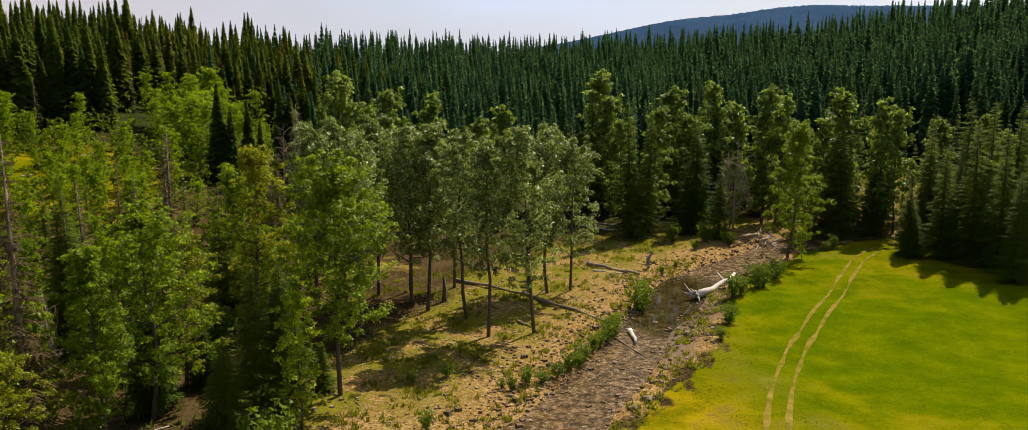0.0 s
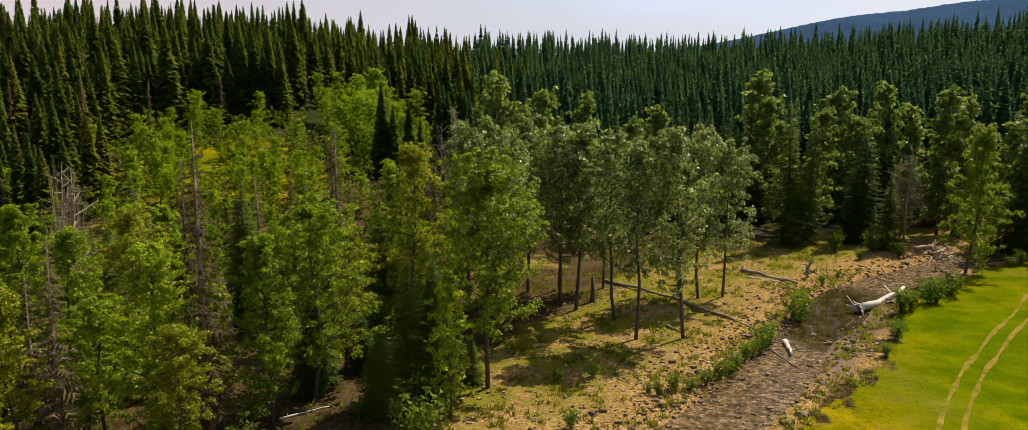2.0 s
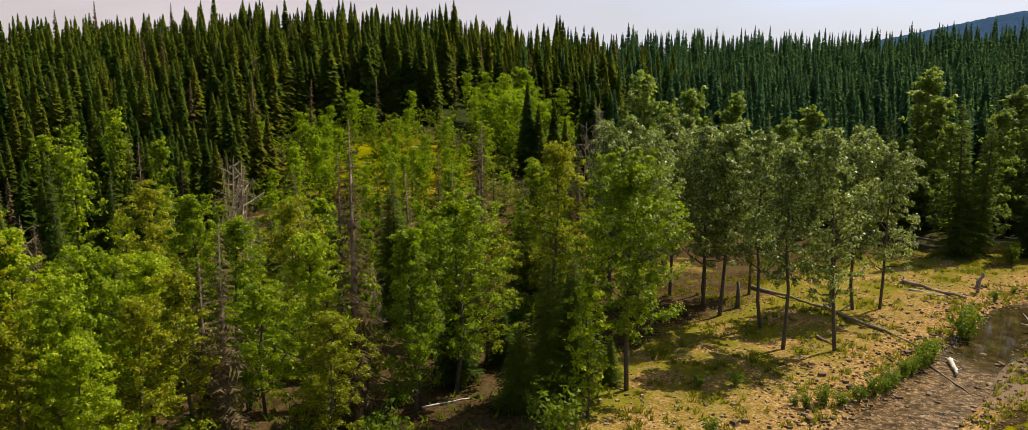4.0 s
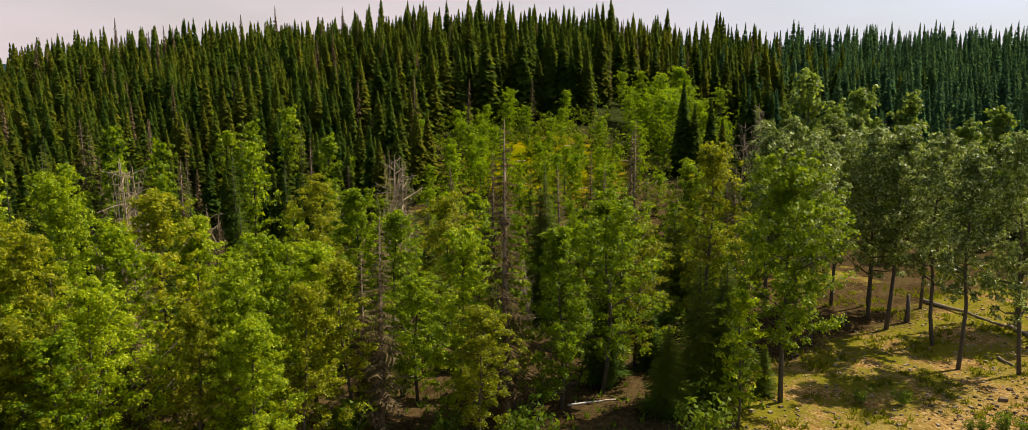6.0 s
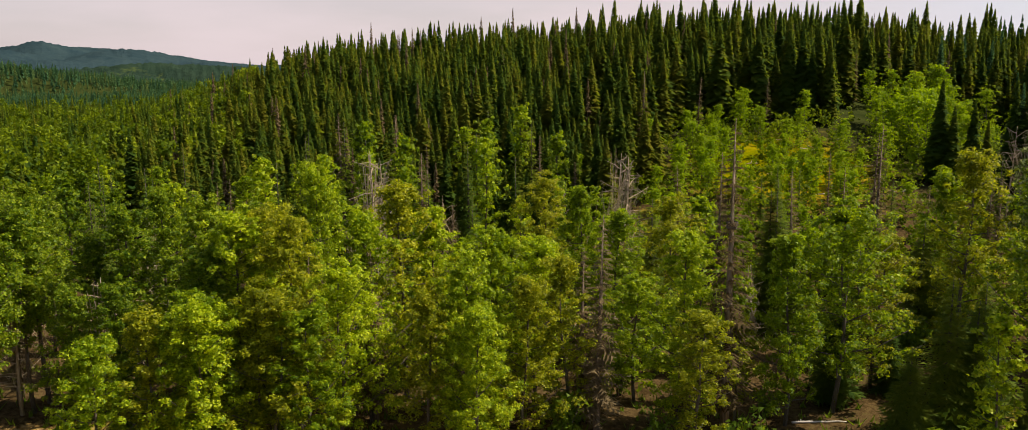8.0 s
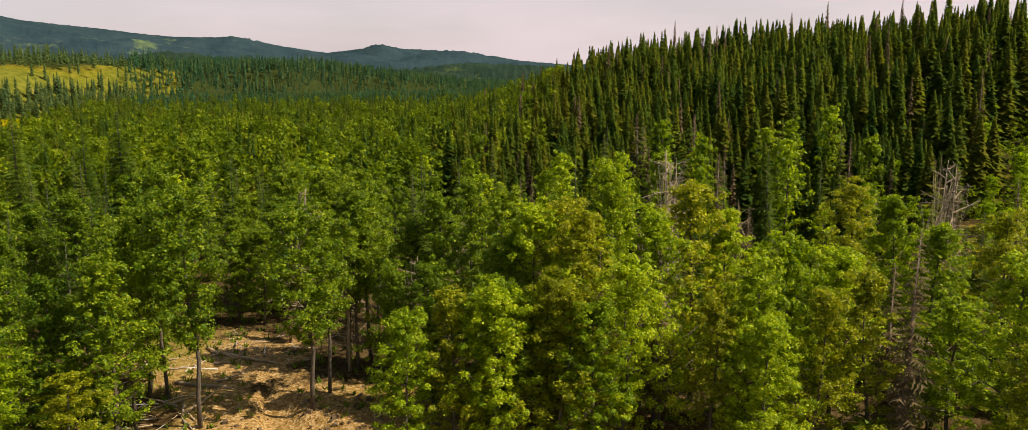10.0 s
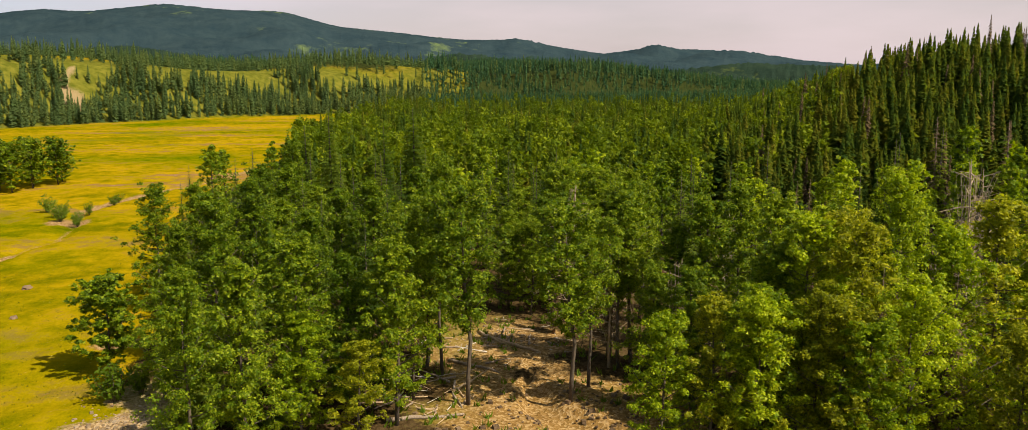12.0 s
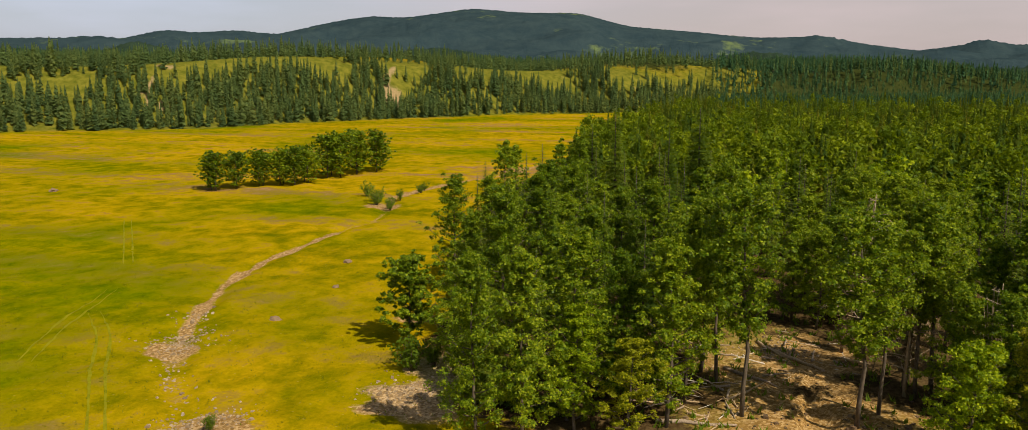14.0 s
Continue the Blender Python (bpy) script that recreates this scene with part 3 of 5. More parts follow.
# ---------------------------------------------------------------- where the single trees stand: x, y, height
BAR_POPLARS = [
    (-14.0, 63.2, 18.7), (-9.5, 87.6, 19.3), (-5.0, 84.6, 19.5), (-2.6, 79.1, 18.9), (2.0, 79.7, 19.9), (1.6, 94.9, 16.1),
    (4.0, 95.8, 19.7), (6.8, 97.4, 18.1), (-11.7, 90.9, 19.5), (-18.8, 90.0, 20.0), (-15.9, 93.7, 19.9), (-20.8, 85.5, 19.4),
    (-12.5, 96.2, 19.1), (-15.3, 80.6, 19.2), (-7.3, 97.7, 16.3),
]
BACK_POPLARS = [
    (-30.4, 146.9, 24.4), (-20.1, 138.6, 23.3), (-14.7, 139.2, 22.2), (-2.1, 138.0, 19.9), (-5.6, 131.9, 18.7), (-22.7, 128.0, 20.8),
    (15.3, 154.2, 25.9), (27.8, 149.4, 23.0), (37.0, 153.6, 24.1), (43.6, 143.5, 23.7), (54.8, 135.3, 24.0), (59.1, 133.5, 21.6),
    (62.6, 134.1, 20.1), (22.2, 136.2, 20.6), (19.0, 140.7, 18.1), (52.9, 140.4, 18.2), (46.3, 144.8, 22.0), (70.1, 134.9, 18.1),
    (77.2, 128.6, 16.7), (17.7, 148.9, 21.6), (30.9, 146.8, 18.2), (41.6, 154.5, 20.2),
]
LEAN_POPLAR = [
    (39.3, 116.2, 19.2), (36.4, 137.4, 12.6), (41.1, 115.3, 6.1),
]
BANK_SPRUCES = [
    (56.5, 115.6, 10.1), (63.6, 117.2, 13.3), (52.7, 131.3, 19.1), (59.1, 134.4, 16.6), (56.9, 117.1, 10.4), (59.9, 113.9, 15.6),
    (62.7, 111.0, 20.0), (64.2, 107.0, 19.2), (65.9, 104.0, 18.6), (63.4, 124.8, 17.4), (67.6, 123.2, 22.2), (72.2, 118.4, 22.5),
    (62.5, 100.5, 14.1), (18.3, 128.7, 22.0), (21.4, 131.5, 20.0), (28.4, 134.4, 10.4), (30.4, 136.2, 18.8), (56.3, 140.4, 22.1),
    (54.6, 140.5, 16.6), (14.1, 151.1, 22.7), (56.2, 137.3, 18.7), (17.6, 154.9, 20.5), (30.6, 151.0, 17.1), (43.9, 150.9, 15.5),
    (32.4, 128.6, 11.9), (63.1, 140.4, 17.0), (68.9, 118.4, 22.4),
]
WOOD_POPLARS = [
    (-33.2, 47.5, 14.4), (-28.0, 53.1, 14.0), (-26.9, 58.1, 16.0), (-26.9, 64.6, 12.7), (-25.1, 78.1, 18.3), (-29.0, 83.1, 15.9),
    (-42.7, 37.7, 14.8), (-42.8, 42.0, 13.5), (-37.4, 40.3, 12.9), (-50.6, 35.8, 16.8), (-48.8, 31.4, 15.5), (-52.3, 40.3, 14.7),
    (-67.9, 38.4, 16.8), (-54.2, 25.7, 16.0), (-49.5, 26.1, 16.0), (-52.1, 23.1, 16.2), (-50.7, 56.7, 15.0), (-46.3, 55.1, 13.6),
    (-45.7, 63.2, 14.0), (-60.2, 61.4, 14.8), (-40.8, 33.8, 13.7), (-45.0, 26.1, 13.6), (-38.4, 48.7, 10.1), (-31.1, 51.3, 7.6),
]
LEFT_POPLARS = [
    (-64.8, 20.7, 15.8), (-71.5, 25.7, 15.9), (-61.7, 26.1, 15.9), (-59.5, 28.6, 15.1), (-65.5, 18.1, 13.3), (-69.9, -2.8, 15.6),
    (-86.0, -1.4, 16.6), (-75.6, -7.4, 15.3), (-79.2, -10.9, 14.6), (-65.0, -11.4, 14.5), (-75.8, -18.5, 15.8), (-71.0, -20.9, 15.4),
    (-88.1, -18.4, 16.1), (-56.8, -11.8, 14.4), (-52.1, -14.0, 13.5), (-59.5, -8.1, 12.5), (-49.4, -16.3, 13.5), (-57.8, -4.6, 13.7),
    (-60.1, 15.1, 11.3), (-57.4, 17.4, 11.5), (-54.0, 21.2, 13.6), (-95.7, 7.5, 12.3), (-91.5, 9.7, 12.2), (-87.8, 5.5, 11.1),
    (-89.2, 12.0, 12.7), (-85.6, 7.8, 10.2),
]
FRONT_POPLARS = [
    (-48.4, 12.5, 12.0), (-48.4, 16.0, 12.4), (-48.2, 19.5, 12.6), (-45.1, 21.6, 12.7), (-46.7, 17.9, 13.4), (-47.1, 22.1, 12.5),
    (-43.9, 23.9, 11.5), (-41.6, 31.1, 11.4), (-38.5, 33.4, 10.6), (-53.6, -6.9, 7.8), (-55.0, -10.8, 9.3), (-37.7, 35.8, 12.1),
    (-37.4, 31.7, 11.4), (-29.7, 43.9, 10.0),
]
GAP_POPLARS = [
    (-61.5, 0.7, 17.2), (-68.0, -1.4, 15.6), (-61.5, 8.8, 15.7), (-64.5, 10.7, 14.5), (-70.0, 15.4, 16.0), (-63.2, -3.6, 15.4),
    (-68.6, 14.0, 15.1), (-81.9, 18.8, 14.4), (-97.2, 12.3, 15.1), (-92.7, 15.5, 14.8),
]
EDGE_POPLARS = [
    (-70.3, -30.0, 8.4), (-90.3, -32.7, 13.9), (-93.6, -28.9, 13.1), (-75.8, -25.4, 11.6), (-80.8, -22.8, 12.9), (-101.1, -24.2, 14.9),
    (-117.7, -23.3, 16.6), (-82.0, -18.2, 13.0), (-63.9, -23.2, 9.8),
]
WOOD_SPRUCES = [
    (-20.7, 56.3, 7.0), (-19.6, 59.9, 11.5), (-18.5, 61.3, 9.8), (-41.3, 73.2, 14.2), (-43.3, 78.9, 12.2), (-40.7, 73.5, 15.3),
    (-15.6, 64.1, 4.3), (-59.1, -18.8, 11.1), (-138.4, -20.8, 20.4), (-147.7, -26.3, 16.9), (-27.7, 59.9, 9.3), (-25.7, 65.1, 5.7),
    (-54.5, 71.6, 12.2), (-149.8, -7.5, 20.2), (-139.5, -12.2, 17.5), (-37.8, 58.9, 7.6), (-58.0, -15.4, 5.4), (-20.2, 69.1, 9.7),
    (-29.6, 80.7, 11.6),
]
DEAD_SPRUCES = [
    (-30.1, 48.4, 22.4), (-35.4, 40.8, 16.0), (-43.4, 101.1, 17.0), (-51.9, 80.7, 16.9), (-92.4, 118.1, 17.5), (-96.2, 140.2, 12.2),
    (-111.1, 67.5, 17.0), (-119.5, 90.6, 10.2), (-39.0, 92.1, 20.2), (-89.9, 156.0, 10.1), (-43.0, 81.3, 15.3), (-70.7, 13.5, 11.5),
    (-83.5, 62.0, 15.7), (-81.3, 88.3, 8.9), (-104.6, 73.7, 16.0), (-48.6, 31.6, 12.7), (-51.1, 31.5, 11.3), (-38.9, 43.0, 13.1),
    (-42.2, 90.7, 14.6), (-66.0, 51.9, 11.3), (-79.4, 9.6, 7.6), (-60.2, 84.8, 13.4),
]
BARE_TREES = [
    (-76.8, 50.7, 17.3), (-55.4, 68.4, 16.7), (-71.7, 35.5, 13.3), (35.2, 135.5, 13.4), (-52.5, 33.0, 9.0), (-72.6, 14.2, 10.2),
    (-37.7, 145.2, 16.9), (-77.1, 60.4, 10.5), (-61.0, 72.8, 16.5), (-79.4, 53.9, 16.1), (-34.8, 123.2, 17.5), (36.5, 135.1, 15.1),
    (-68.7, 13.2, 11.4), (-63.5, 17.9, 11.0), (-79.6, 26.7, 11.7), (-57.9, 71.5, 14.8), (-81.1, 11.8, 14.7),
]
GROVE = [
    (-160.6, -115.0, 8.4), (-162.4, -117.6, 7.6), (-164.8, -112.4, 8.0), (-167.4, -114.6, 7.4), (-170.0, -110.0, 8.2), (-173.4, -111.0, 7.4),
    (-172.6, -106.0, 7.8), (-176.4, -107.2, 8.2), (-174.0, -102.8, 8.8), (-177.6, -101.2, 7.6), (-180.6, -103.8, 8.4),
    (-189.2, -102.3, 10.6), (-192.7, -100.4, 11.0), (-194.8, -104.2, 10.2), (-199.3, -99.0, 11.2), (-203.2, -100.8, 10.4), (-206.5, -96.6, 10.8), (-211.2, -97.7, 9.0),
]

# ---------------------------------------------------------------- trees
def tube(path, radii, sides=6):
    """Vertices and faces of a tapered limb along a path."""
    path, v, f = np.asarray(path, float), [], []
    for i, (p, r) in enumerate(zip(path, radii)):
        d = path[min(i + 1, len(path) - 1)] - path[max(i - 1, 0)]
        d = d / (np.linalg.norm(d) + 1e-9)
        a = np.cross(d, (0.31, 0.95, 0.02))
        a /= np.linalg.norm(a) + 1e-9
        b = np.cross(d, a)
        v += [p + r * (a * math.cos(6.2832 * k / sides) + b * math.sin(6.2832 * k / sides)) for k in range(sides)]
    for i in range(len(path) - 1):
        f += [(i * sides + k, i * sides + (k + 1) % sides, (i + 1) * sides + (k + 1) % sides, (i + 1) * sides + k) for k in range(sides)]
    f.append(tuple(range((len(path) - 1) * sides, len(path) * sides)))
    f.append(tuple(range(sides))[::-1])
    return v, f


def joined(pieces):
    """One connected mesh: each limb's root is tied to the first piece, inside the wood."""
    v, f = [], []
    for pv, pf in pieces:
        n = len(v)
        if n:
            first = np.array(pieces[0][0])
            f.append((int(np.argmin(((first - np.asarray(pv[0])) ** 2).sum(1))), n, n + 1))
        v += [tuple(p) for p in pv]
        f += [tuple(i + n for i in q) for q in pf]
    return v, f


def leaf_cards(centres, outward, size, rnd, slim=0.68, loose=0.8, up=0.5):
    """Small pointed leaf sprays that face up and outward at random."""
    n = len(centres)
    nrm = outward * 0.8 + rnd.normal(0, loose, (n, 3)) + (0, 0, up)
    nrm /= np.linalg.norm(nrm, axis=1)[:, None] + 1e-9
    a = np.cross(nrm, rnd.normal(0, 1, (n, 3)))
    a /= np.linalg.norm(a, axis=1)[:, None] + 1e-9
    b = np.cross(nrm, a)
    s = (size * rnd.uniform(0.6, 1.35, n))[:, None]
    v = np.stack([centres + a * s, centres - a * s * 0.65 + b * s * slim, centres - a * s * 0.65 - b * s * slim], 1).reshape(-1, 3)
    return v, np.arange(3 * n).reshape(-1, 3)


def poplar_shape(seed, leaves, clumps, size, tall=17.0, wide=3.0, low=0.24, narrow=0.75, limbs=34):
    """Trunk with ascending limbs, and a crown of leaf clumps round the limbs' outer parts."""
    rnd = np.random.RandomState(seed)
    sway = rnd.normal(0, 0.22, (7, 2)).cumsum(0) * 0.6
    sway[0] = 0
    spine = np.column_stack([sway, np.linspace(-0.4, tall * 0.97, 7)])
    woods = [tube(spine, 0.0108 * tall * np.linspace(1, 0.12, 7) ** 0.9, 7)]
    centres, sizes = [], []
    for k in range(limbs):
        u = low + (0.97 - low) * ((k + rnd.uniform(0, 1)) / limbs) ** 0.9
        root = np.array([np.interp(u * tall, spine[:, 2], spine[:, c]) for c in range(3)])
        az = k * 2.4 + rnd.normal(0, 0.4)
        w = (u - low) / (1 - low)
        reach = wide * 1.9 * ((w + 0.10) ** 0.38 * (1.02 - w) ** narrow) * rnd.uniform(0.66, 1.22) + 0.30
        up = reach * rnd.uniform(0.35, 0.95)
        tip = root + (math.cos(az) * reach, math.sin(az) * reach, up)
        bend = (root + tip) / 2 + (rnd.normal(0, 0.12), rnd.normal(0, 0.12), -0.12 * reach)
        if k % 3 < 2:
            woods.append(tube([root, bend, tip], [0.085 * (1.15 - u), 0.055 * (1.15 - u), 0.018], 4))
        for c in range(clumps):
            q = 0.14 + 0.90 * (c + rnd.uniform(0, 1)) / clumps
            p = (1 - q) ** 2 * root + 2 * q * (1 - q) * bend + q * q * tip
            centres.append(p + rnd.normal(0, 0.42, 3))
            sizes.append(rnd.uniform(0.30, 0.60) * (0.75 + 0.25 * reach / wide))
    for k in range(clumps * 2):
        centres.append(spine[-1] + rnd.normal(0, 0.4, 3) + (0, 0, rnd.uniform(-1.2, 0.3)))
        sizes.append(0.42)
    centres, sizes = np.array(centres), np.array(sizes)
    which = rnd.randint(0, len(centres), leaves)
    d = rnd.normal(0, 1, (leaves, 3))
    d /= np.linalg.norm(d, axis=1)[:, None]
    d[:, 2] = np.where(rnd.uniform(0, 1, leaves) < 0.7, abs(d[:, 2]), d[:, 2])
    at = centres[which] + d * (sizes[which] * rnd.uniform(0.45, 1.05, leaves))[:, None] * (1.0, 1.0, 1.0)
    out = d + 0.35 * np.column_stack([at[:, :2] / wide, np.zeros(leaves)])
    return joined(woods), leaf_cards(at, out, size, rnd, 0.68, 0.72, 0.55)


def spruce_shape(seed, whorls, boughs, fingers, tall=16.0, wide=2.3, low=0.08, fullness=1.0, sag=0.30):
    """Trunk with whorls of drooping boughs, each a spray of short side twigs."""
    rnd = np.random.RandomState(seed)
    trunk = tube([(0, 0, -0.4), (0, 0, tall * 0.5), (0, 0, tall)], [0.012 * tall, 0.0075 * tall, 0.01], 6)
    v, f = [], []
    for k in range(whorls):
        u = low + (0.985 - low) * (k + rnd.uniform(0, 0.6)) / whorls
        reach0 = wide * ((1 - u) ** 0.82) * (0.55 + 0.45 * min(1, (u - low + 0.06) * 6)) + 0.10
        for j in range(boughs):
            if rnd.uniform() > fullness:
                continue
            az = 6.2832 * (j + rnd.uniform(-0.35, 0.35)) / boughs + k * 0.7
            reach = reach0 * rnd.uniform(0.62, 1.2)
            z0 = u * tall + rnd.normal(0, 0.12)
            c, s = math.cos(az), math.sin(az)
            droop = -sag * reach * rnd.uniform(0.7, 1.3) * (1.2 - 0.9 * u)

            def at(q, side, lift=0.0):
                z = z0 + droop * (1.5 * q - 0.55 * q * q) + lift
                return (c * reach * q - s * side, s * reach * q + c * side, z)

            n = len(v)
            width = reach * 0.30 + 0.10
            v.append(at(0.02, 0))
            v.append(at(1.0, 0))
            for m in range(fingers):
                q0, q1 = 0.12 + 0.72 * m / fingers, 0.12 + 0.72 * (m + 0.85) / fingers
                wd = width * (1 - 0.55 * m / fingers) * rnd.uniform(0.75, 1.25)
                for sign in (-1, 1):
                    b = len(v)
                    v += [at(q0, 0, 0.02), at(q1, 0, 0.03), at(min(1.02, q1 + 0.14), sign * wd, -0.22 * wd - 0.04)]
                    f.append((b, b + 1, b + 2))
            b = len(v)
            v += [at(0.72, 0.10 * width), at(0.72, -0.10 * width), at(1.06, 0, 0.06)]
            f.append((b, b + 1, b + 2))
    return trunk, (np.array(v), f)


def bare_shape(seed, tall=13.0, limbs=26, reach=3.8, up=0.42):
    """A leafless tree: trunk, limbs and twigs."""
    rnd = np.random.RandomState(seed)
    spine = np.column_stack([rnd.normal(0, 0.12, (5, 2)).cumsum(0), np.linspace(-0.4, tall, 5)])
    woods = [tube(spine, 0.012 * tall * np.linspace(1, 0.12, 5), 6)]
    twigs = []
    for k in range(limbs):
        u = 0.16 + 0.82 * k / limbs
        root = np.array([np.interp(u * tall, spine[:, 2], spine[:, c]) for c in range(3)])
        az, rr = k * 2.4 + rnd.normal(0, 0.3), reach * (1.1 - 0.75 * u) * rnd.uniform(0.5, 1.2)
        tip = root + (math.cos(az) * rr, math.sin(az) * rr, up * rr * rnd.uniform(-0.4, 1.5))
        mid = (root + tip) / 2 + rnd.normal(0, 0.10, 3) * rr
        twigs.append(tube([root, mid, tip], [0.055, 0.036, 0.016], 4))
        for m in range(5):
            q = root + (tip - root) * rnd.uniform(0.35, 0.95)
            twigs.append(tube([q, q + rnd.normal(0, 0.30, 3) * rr * 0.5], [0.020, 0.008], 3))
    return joined(woods), joined(twigs)


class TreeKind:
    """One tree built with its trunk and crown; further ones are copies that share the meshes."""

    def __init__(self, name, shape, tall, bark, leaf, label, category, group, crown="crown"):
        (tv, tf), (cv, cf) = shape
        self.tall, self.first = tall, None
        self.name, self.label, self.category, self.group, self.crown = name, label, category, group, crown
        self.trunk, self.leaves = mesh(name + "_trunk", tv, tf, bark, True), mesh(name + "_crown", cv, cf, leaf)

    def plant(self, x, y, h, wide=1.0, turn=0.0, lean=(0, 0), label=""):
        s = h / self.tall
        m = Matrix.Translation((x, y, ground_z(x, y))) @ Euler((radians(lean[0]), radians(lean[1]), turn)).to_matrix().to_4x4() @ Matrix.Diagonal((s * wide, s * wide, s, 1))
        if self.first is None:
            ob = tagged(new(self.name), self.label, self.category, self.group)
            part("trunk", self.trunk, ob)
            part(self.crown, self.leaves, ob)
            ob.matrix_basis = m
            self.first = ob
        else:
            ob = self.first.copy()
            scene.collection.objects.link(ob)
            ob.matrix_basis = m
            for c in self.first.children:
                k = c.copy()
                scene.collection.objects.link(k)
                k.parent = ob
        if label:
            tagged(ob, label)
        return ob


rng = random.Random(7)
POPLARS = [TreeKind("poplar_tree", poplar_shape(10 + k, 20000, 7, 0.118, 17, w, lo, na, 46), 17, POPLAR_BARK, POPLAR_LEAF,
                    "leafy green balsam poplar with a grey-brown trunk", "tree", "poplars of the woods")
           for k, (w, lo, na) in enumerate(((3.2, 0.08, 0.95), (2.8, 0.05, 0.9), (3.4, 0.12, 0.75), (3.0, 0.10, 1.1), (3.3, 0.05, 1.0)))]
DARK_POPLARS = [TreeKind("dark_poplar", poplar_shape(20 + k, 20000, 7, 0.118, 17, w, lo, na, 46), 17, POPLAR_BARK, WOOD_LEAF,
                         "dark green leafy poplar at the edge of the creekside wood", "tree", "poplars of the creekside wood")
                for k, (w, lo, na) in enumerate(((3.0, 0.05, 1.0), (2.7, 0.10, 0.9)))]
YELLOW_POPLARS = [TreeKind("yellow_poplar", poplar_shape(25 + k, 14000, 6, 0.118, 17, w, lo, na, 36), 17, POPLAR_BARK, YELLOW_LEAF,
                           "yellow-green poplar with bare brown limbs showing", "tree", "poplars of the woods")
                  for k, (w, lo, na) in enumerate(((3.2, 0.10, 0.85), (2.8, 0.16, 0.75)))]
BAR = [TreeKind("bar_poplar", poplar_shape(30 + k, 13500, 7, 0.122, 17, w, lo, 0.6, 32), 17, POPLAR_BARK, GLINT_LEAF,
                "pale shiny-leaved poplar with a bare lower trunk on the gravel bar", "tree", "poplars on the gravel bar")
       for k, (w, lo) in enumerate(((2.4, 0.27), (2.0, 0.32), (2.7, 0.22)))]
OPEN_POPLARS = [TreeKind("open_poplar", poplar_shape(40 + k, 15500, 7, 0.118, 17, w, lo, 0.65, 32), 17, POPLAR_BARK, WOOD_LEAF,
                         "green poplar with a bare lower trunk beside the sunlit gravel", "tree", "poplars round the gravel gap")
                for k, (w, lo) in enumerate(((2.4, 0.34), (2.1, 0.38)))]
LIGHT_POPLARS = [TreeKind("far_poplar", poplar_shape(50 + k, 2500, 6, 0.28, 17, w, 0.09, 0.75, 32), 17, POPLAR_BARK, POPLAR_LEAF,
                          "green poplar at the edge of the spruce forest", "tree", "poplars before the forest")
                 for k, w in enumerate((2.5, 2.1, 2.9))]
WOOD_POPLAR_KINDS = [TreeKind("creekside_poplar", poplar_shape(150 + k, 3400, 6, 0.25, 17, w, 0.07, 0.85, 34), 17, POPLAR_BARK, WOOD_LEAF,
                              "green poplar of the creekside wood", "tree", "poplars of the creekside wood")
                     for k, w in enumerate((2.5, 2.1))]
BACK_KINDS = [TreeKind("back_poplar", poplar_shape(53 + k, 5200, 7, 0.22, 17, w, 0.09, 0.85, 32), 17, POPLAR_BARK, BACK_LEAF,
                       "grey-green poplar in the row before the spruce slope", "tree", "poplars before the forest")
              for k, w in enumerate((2.4, 2.0))]
GROVE_POPLARS = [TreeKind("grove_poplar", poplar_shape(56 + k, 3600, 7, 0.36, 17, w, 0.08, 0.55, 42), 17, POPLAR_BARK, WOOD_LEAF,
                          "low dark poplar of the grove in the open meadow", "tree", "grove in the meadow")
                 for k, w in enumerate((4.4, 3.8))]
ASPENS = [TreeKind("aspen_tree", poplar_shape(60 + k, 1900, 6, 0.20, 10, w, 0.02, 0.8, 24), 10, POPLAR_BARK, ASPEN_LEAF,
                   "bright yellow-green young aspen on the open slope", "tree", "aspens of the clearing")
          for k, w in enumerate((1.9, 1.6, 2.3))]
SPRUCES = [TreeKind("spruce_tree", spruce_shape(70 + k, 36, 10, 4, 16, w, 0.03), 16, SPRUCE_BARK, NEEDLE,
                    "dark green spruce with drooping boughs", "tree", "spruces")
           for k, w in enumerate((2.3, 2.0, 2.6))]
SLIM_SPRUCES = [TreeKind("slim_spruce", spruce_shape(80 + k, 30, 8, 2, 18, w, 0.04, 0.95), 18, SPRUCE_BARK, NEEDLE,
                         "tall narrow dark spruce of the forest edge", "tree", "spruces of the forest edge")
                for k, w in enumerate((2.3, 1.9, 2.6))]
DEAD = [TreeKind("dead_spruce", spruce_shape(90 + k, 46, 7, 4, 16, 1.45, 0.12, 0.6, 0.42), 16, DEAD_BARK, DEAD_NEEDLE,
                 "dead standing spruce with sparse brown needles", "dead tree", "dead spruces")
        for k in range(2)]
BARE = [TreeKind("bare_tree", bare_shape(95 + k), 13, GREY_BARK, GREY_BARK, "leafless grey tree with bare twigs", "dead tree", "leafless trees", "branching") for k in range(2)]


def plant_all(places, kinds, wide=1.0, label=""):
    for k, (x, y, h) in enumerate(places):
        rng.choice(kinds).plant(x, y, h, wide * rng.uniform(0.9, 1.15) * min(1.35, (17 / max(h, 8)) ** 0.35), rng.uniform(0, 6.28), (rng.gauss(0, 1.2), rng.gauss(0, 1.2)), label)


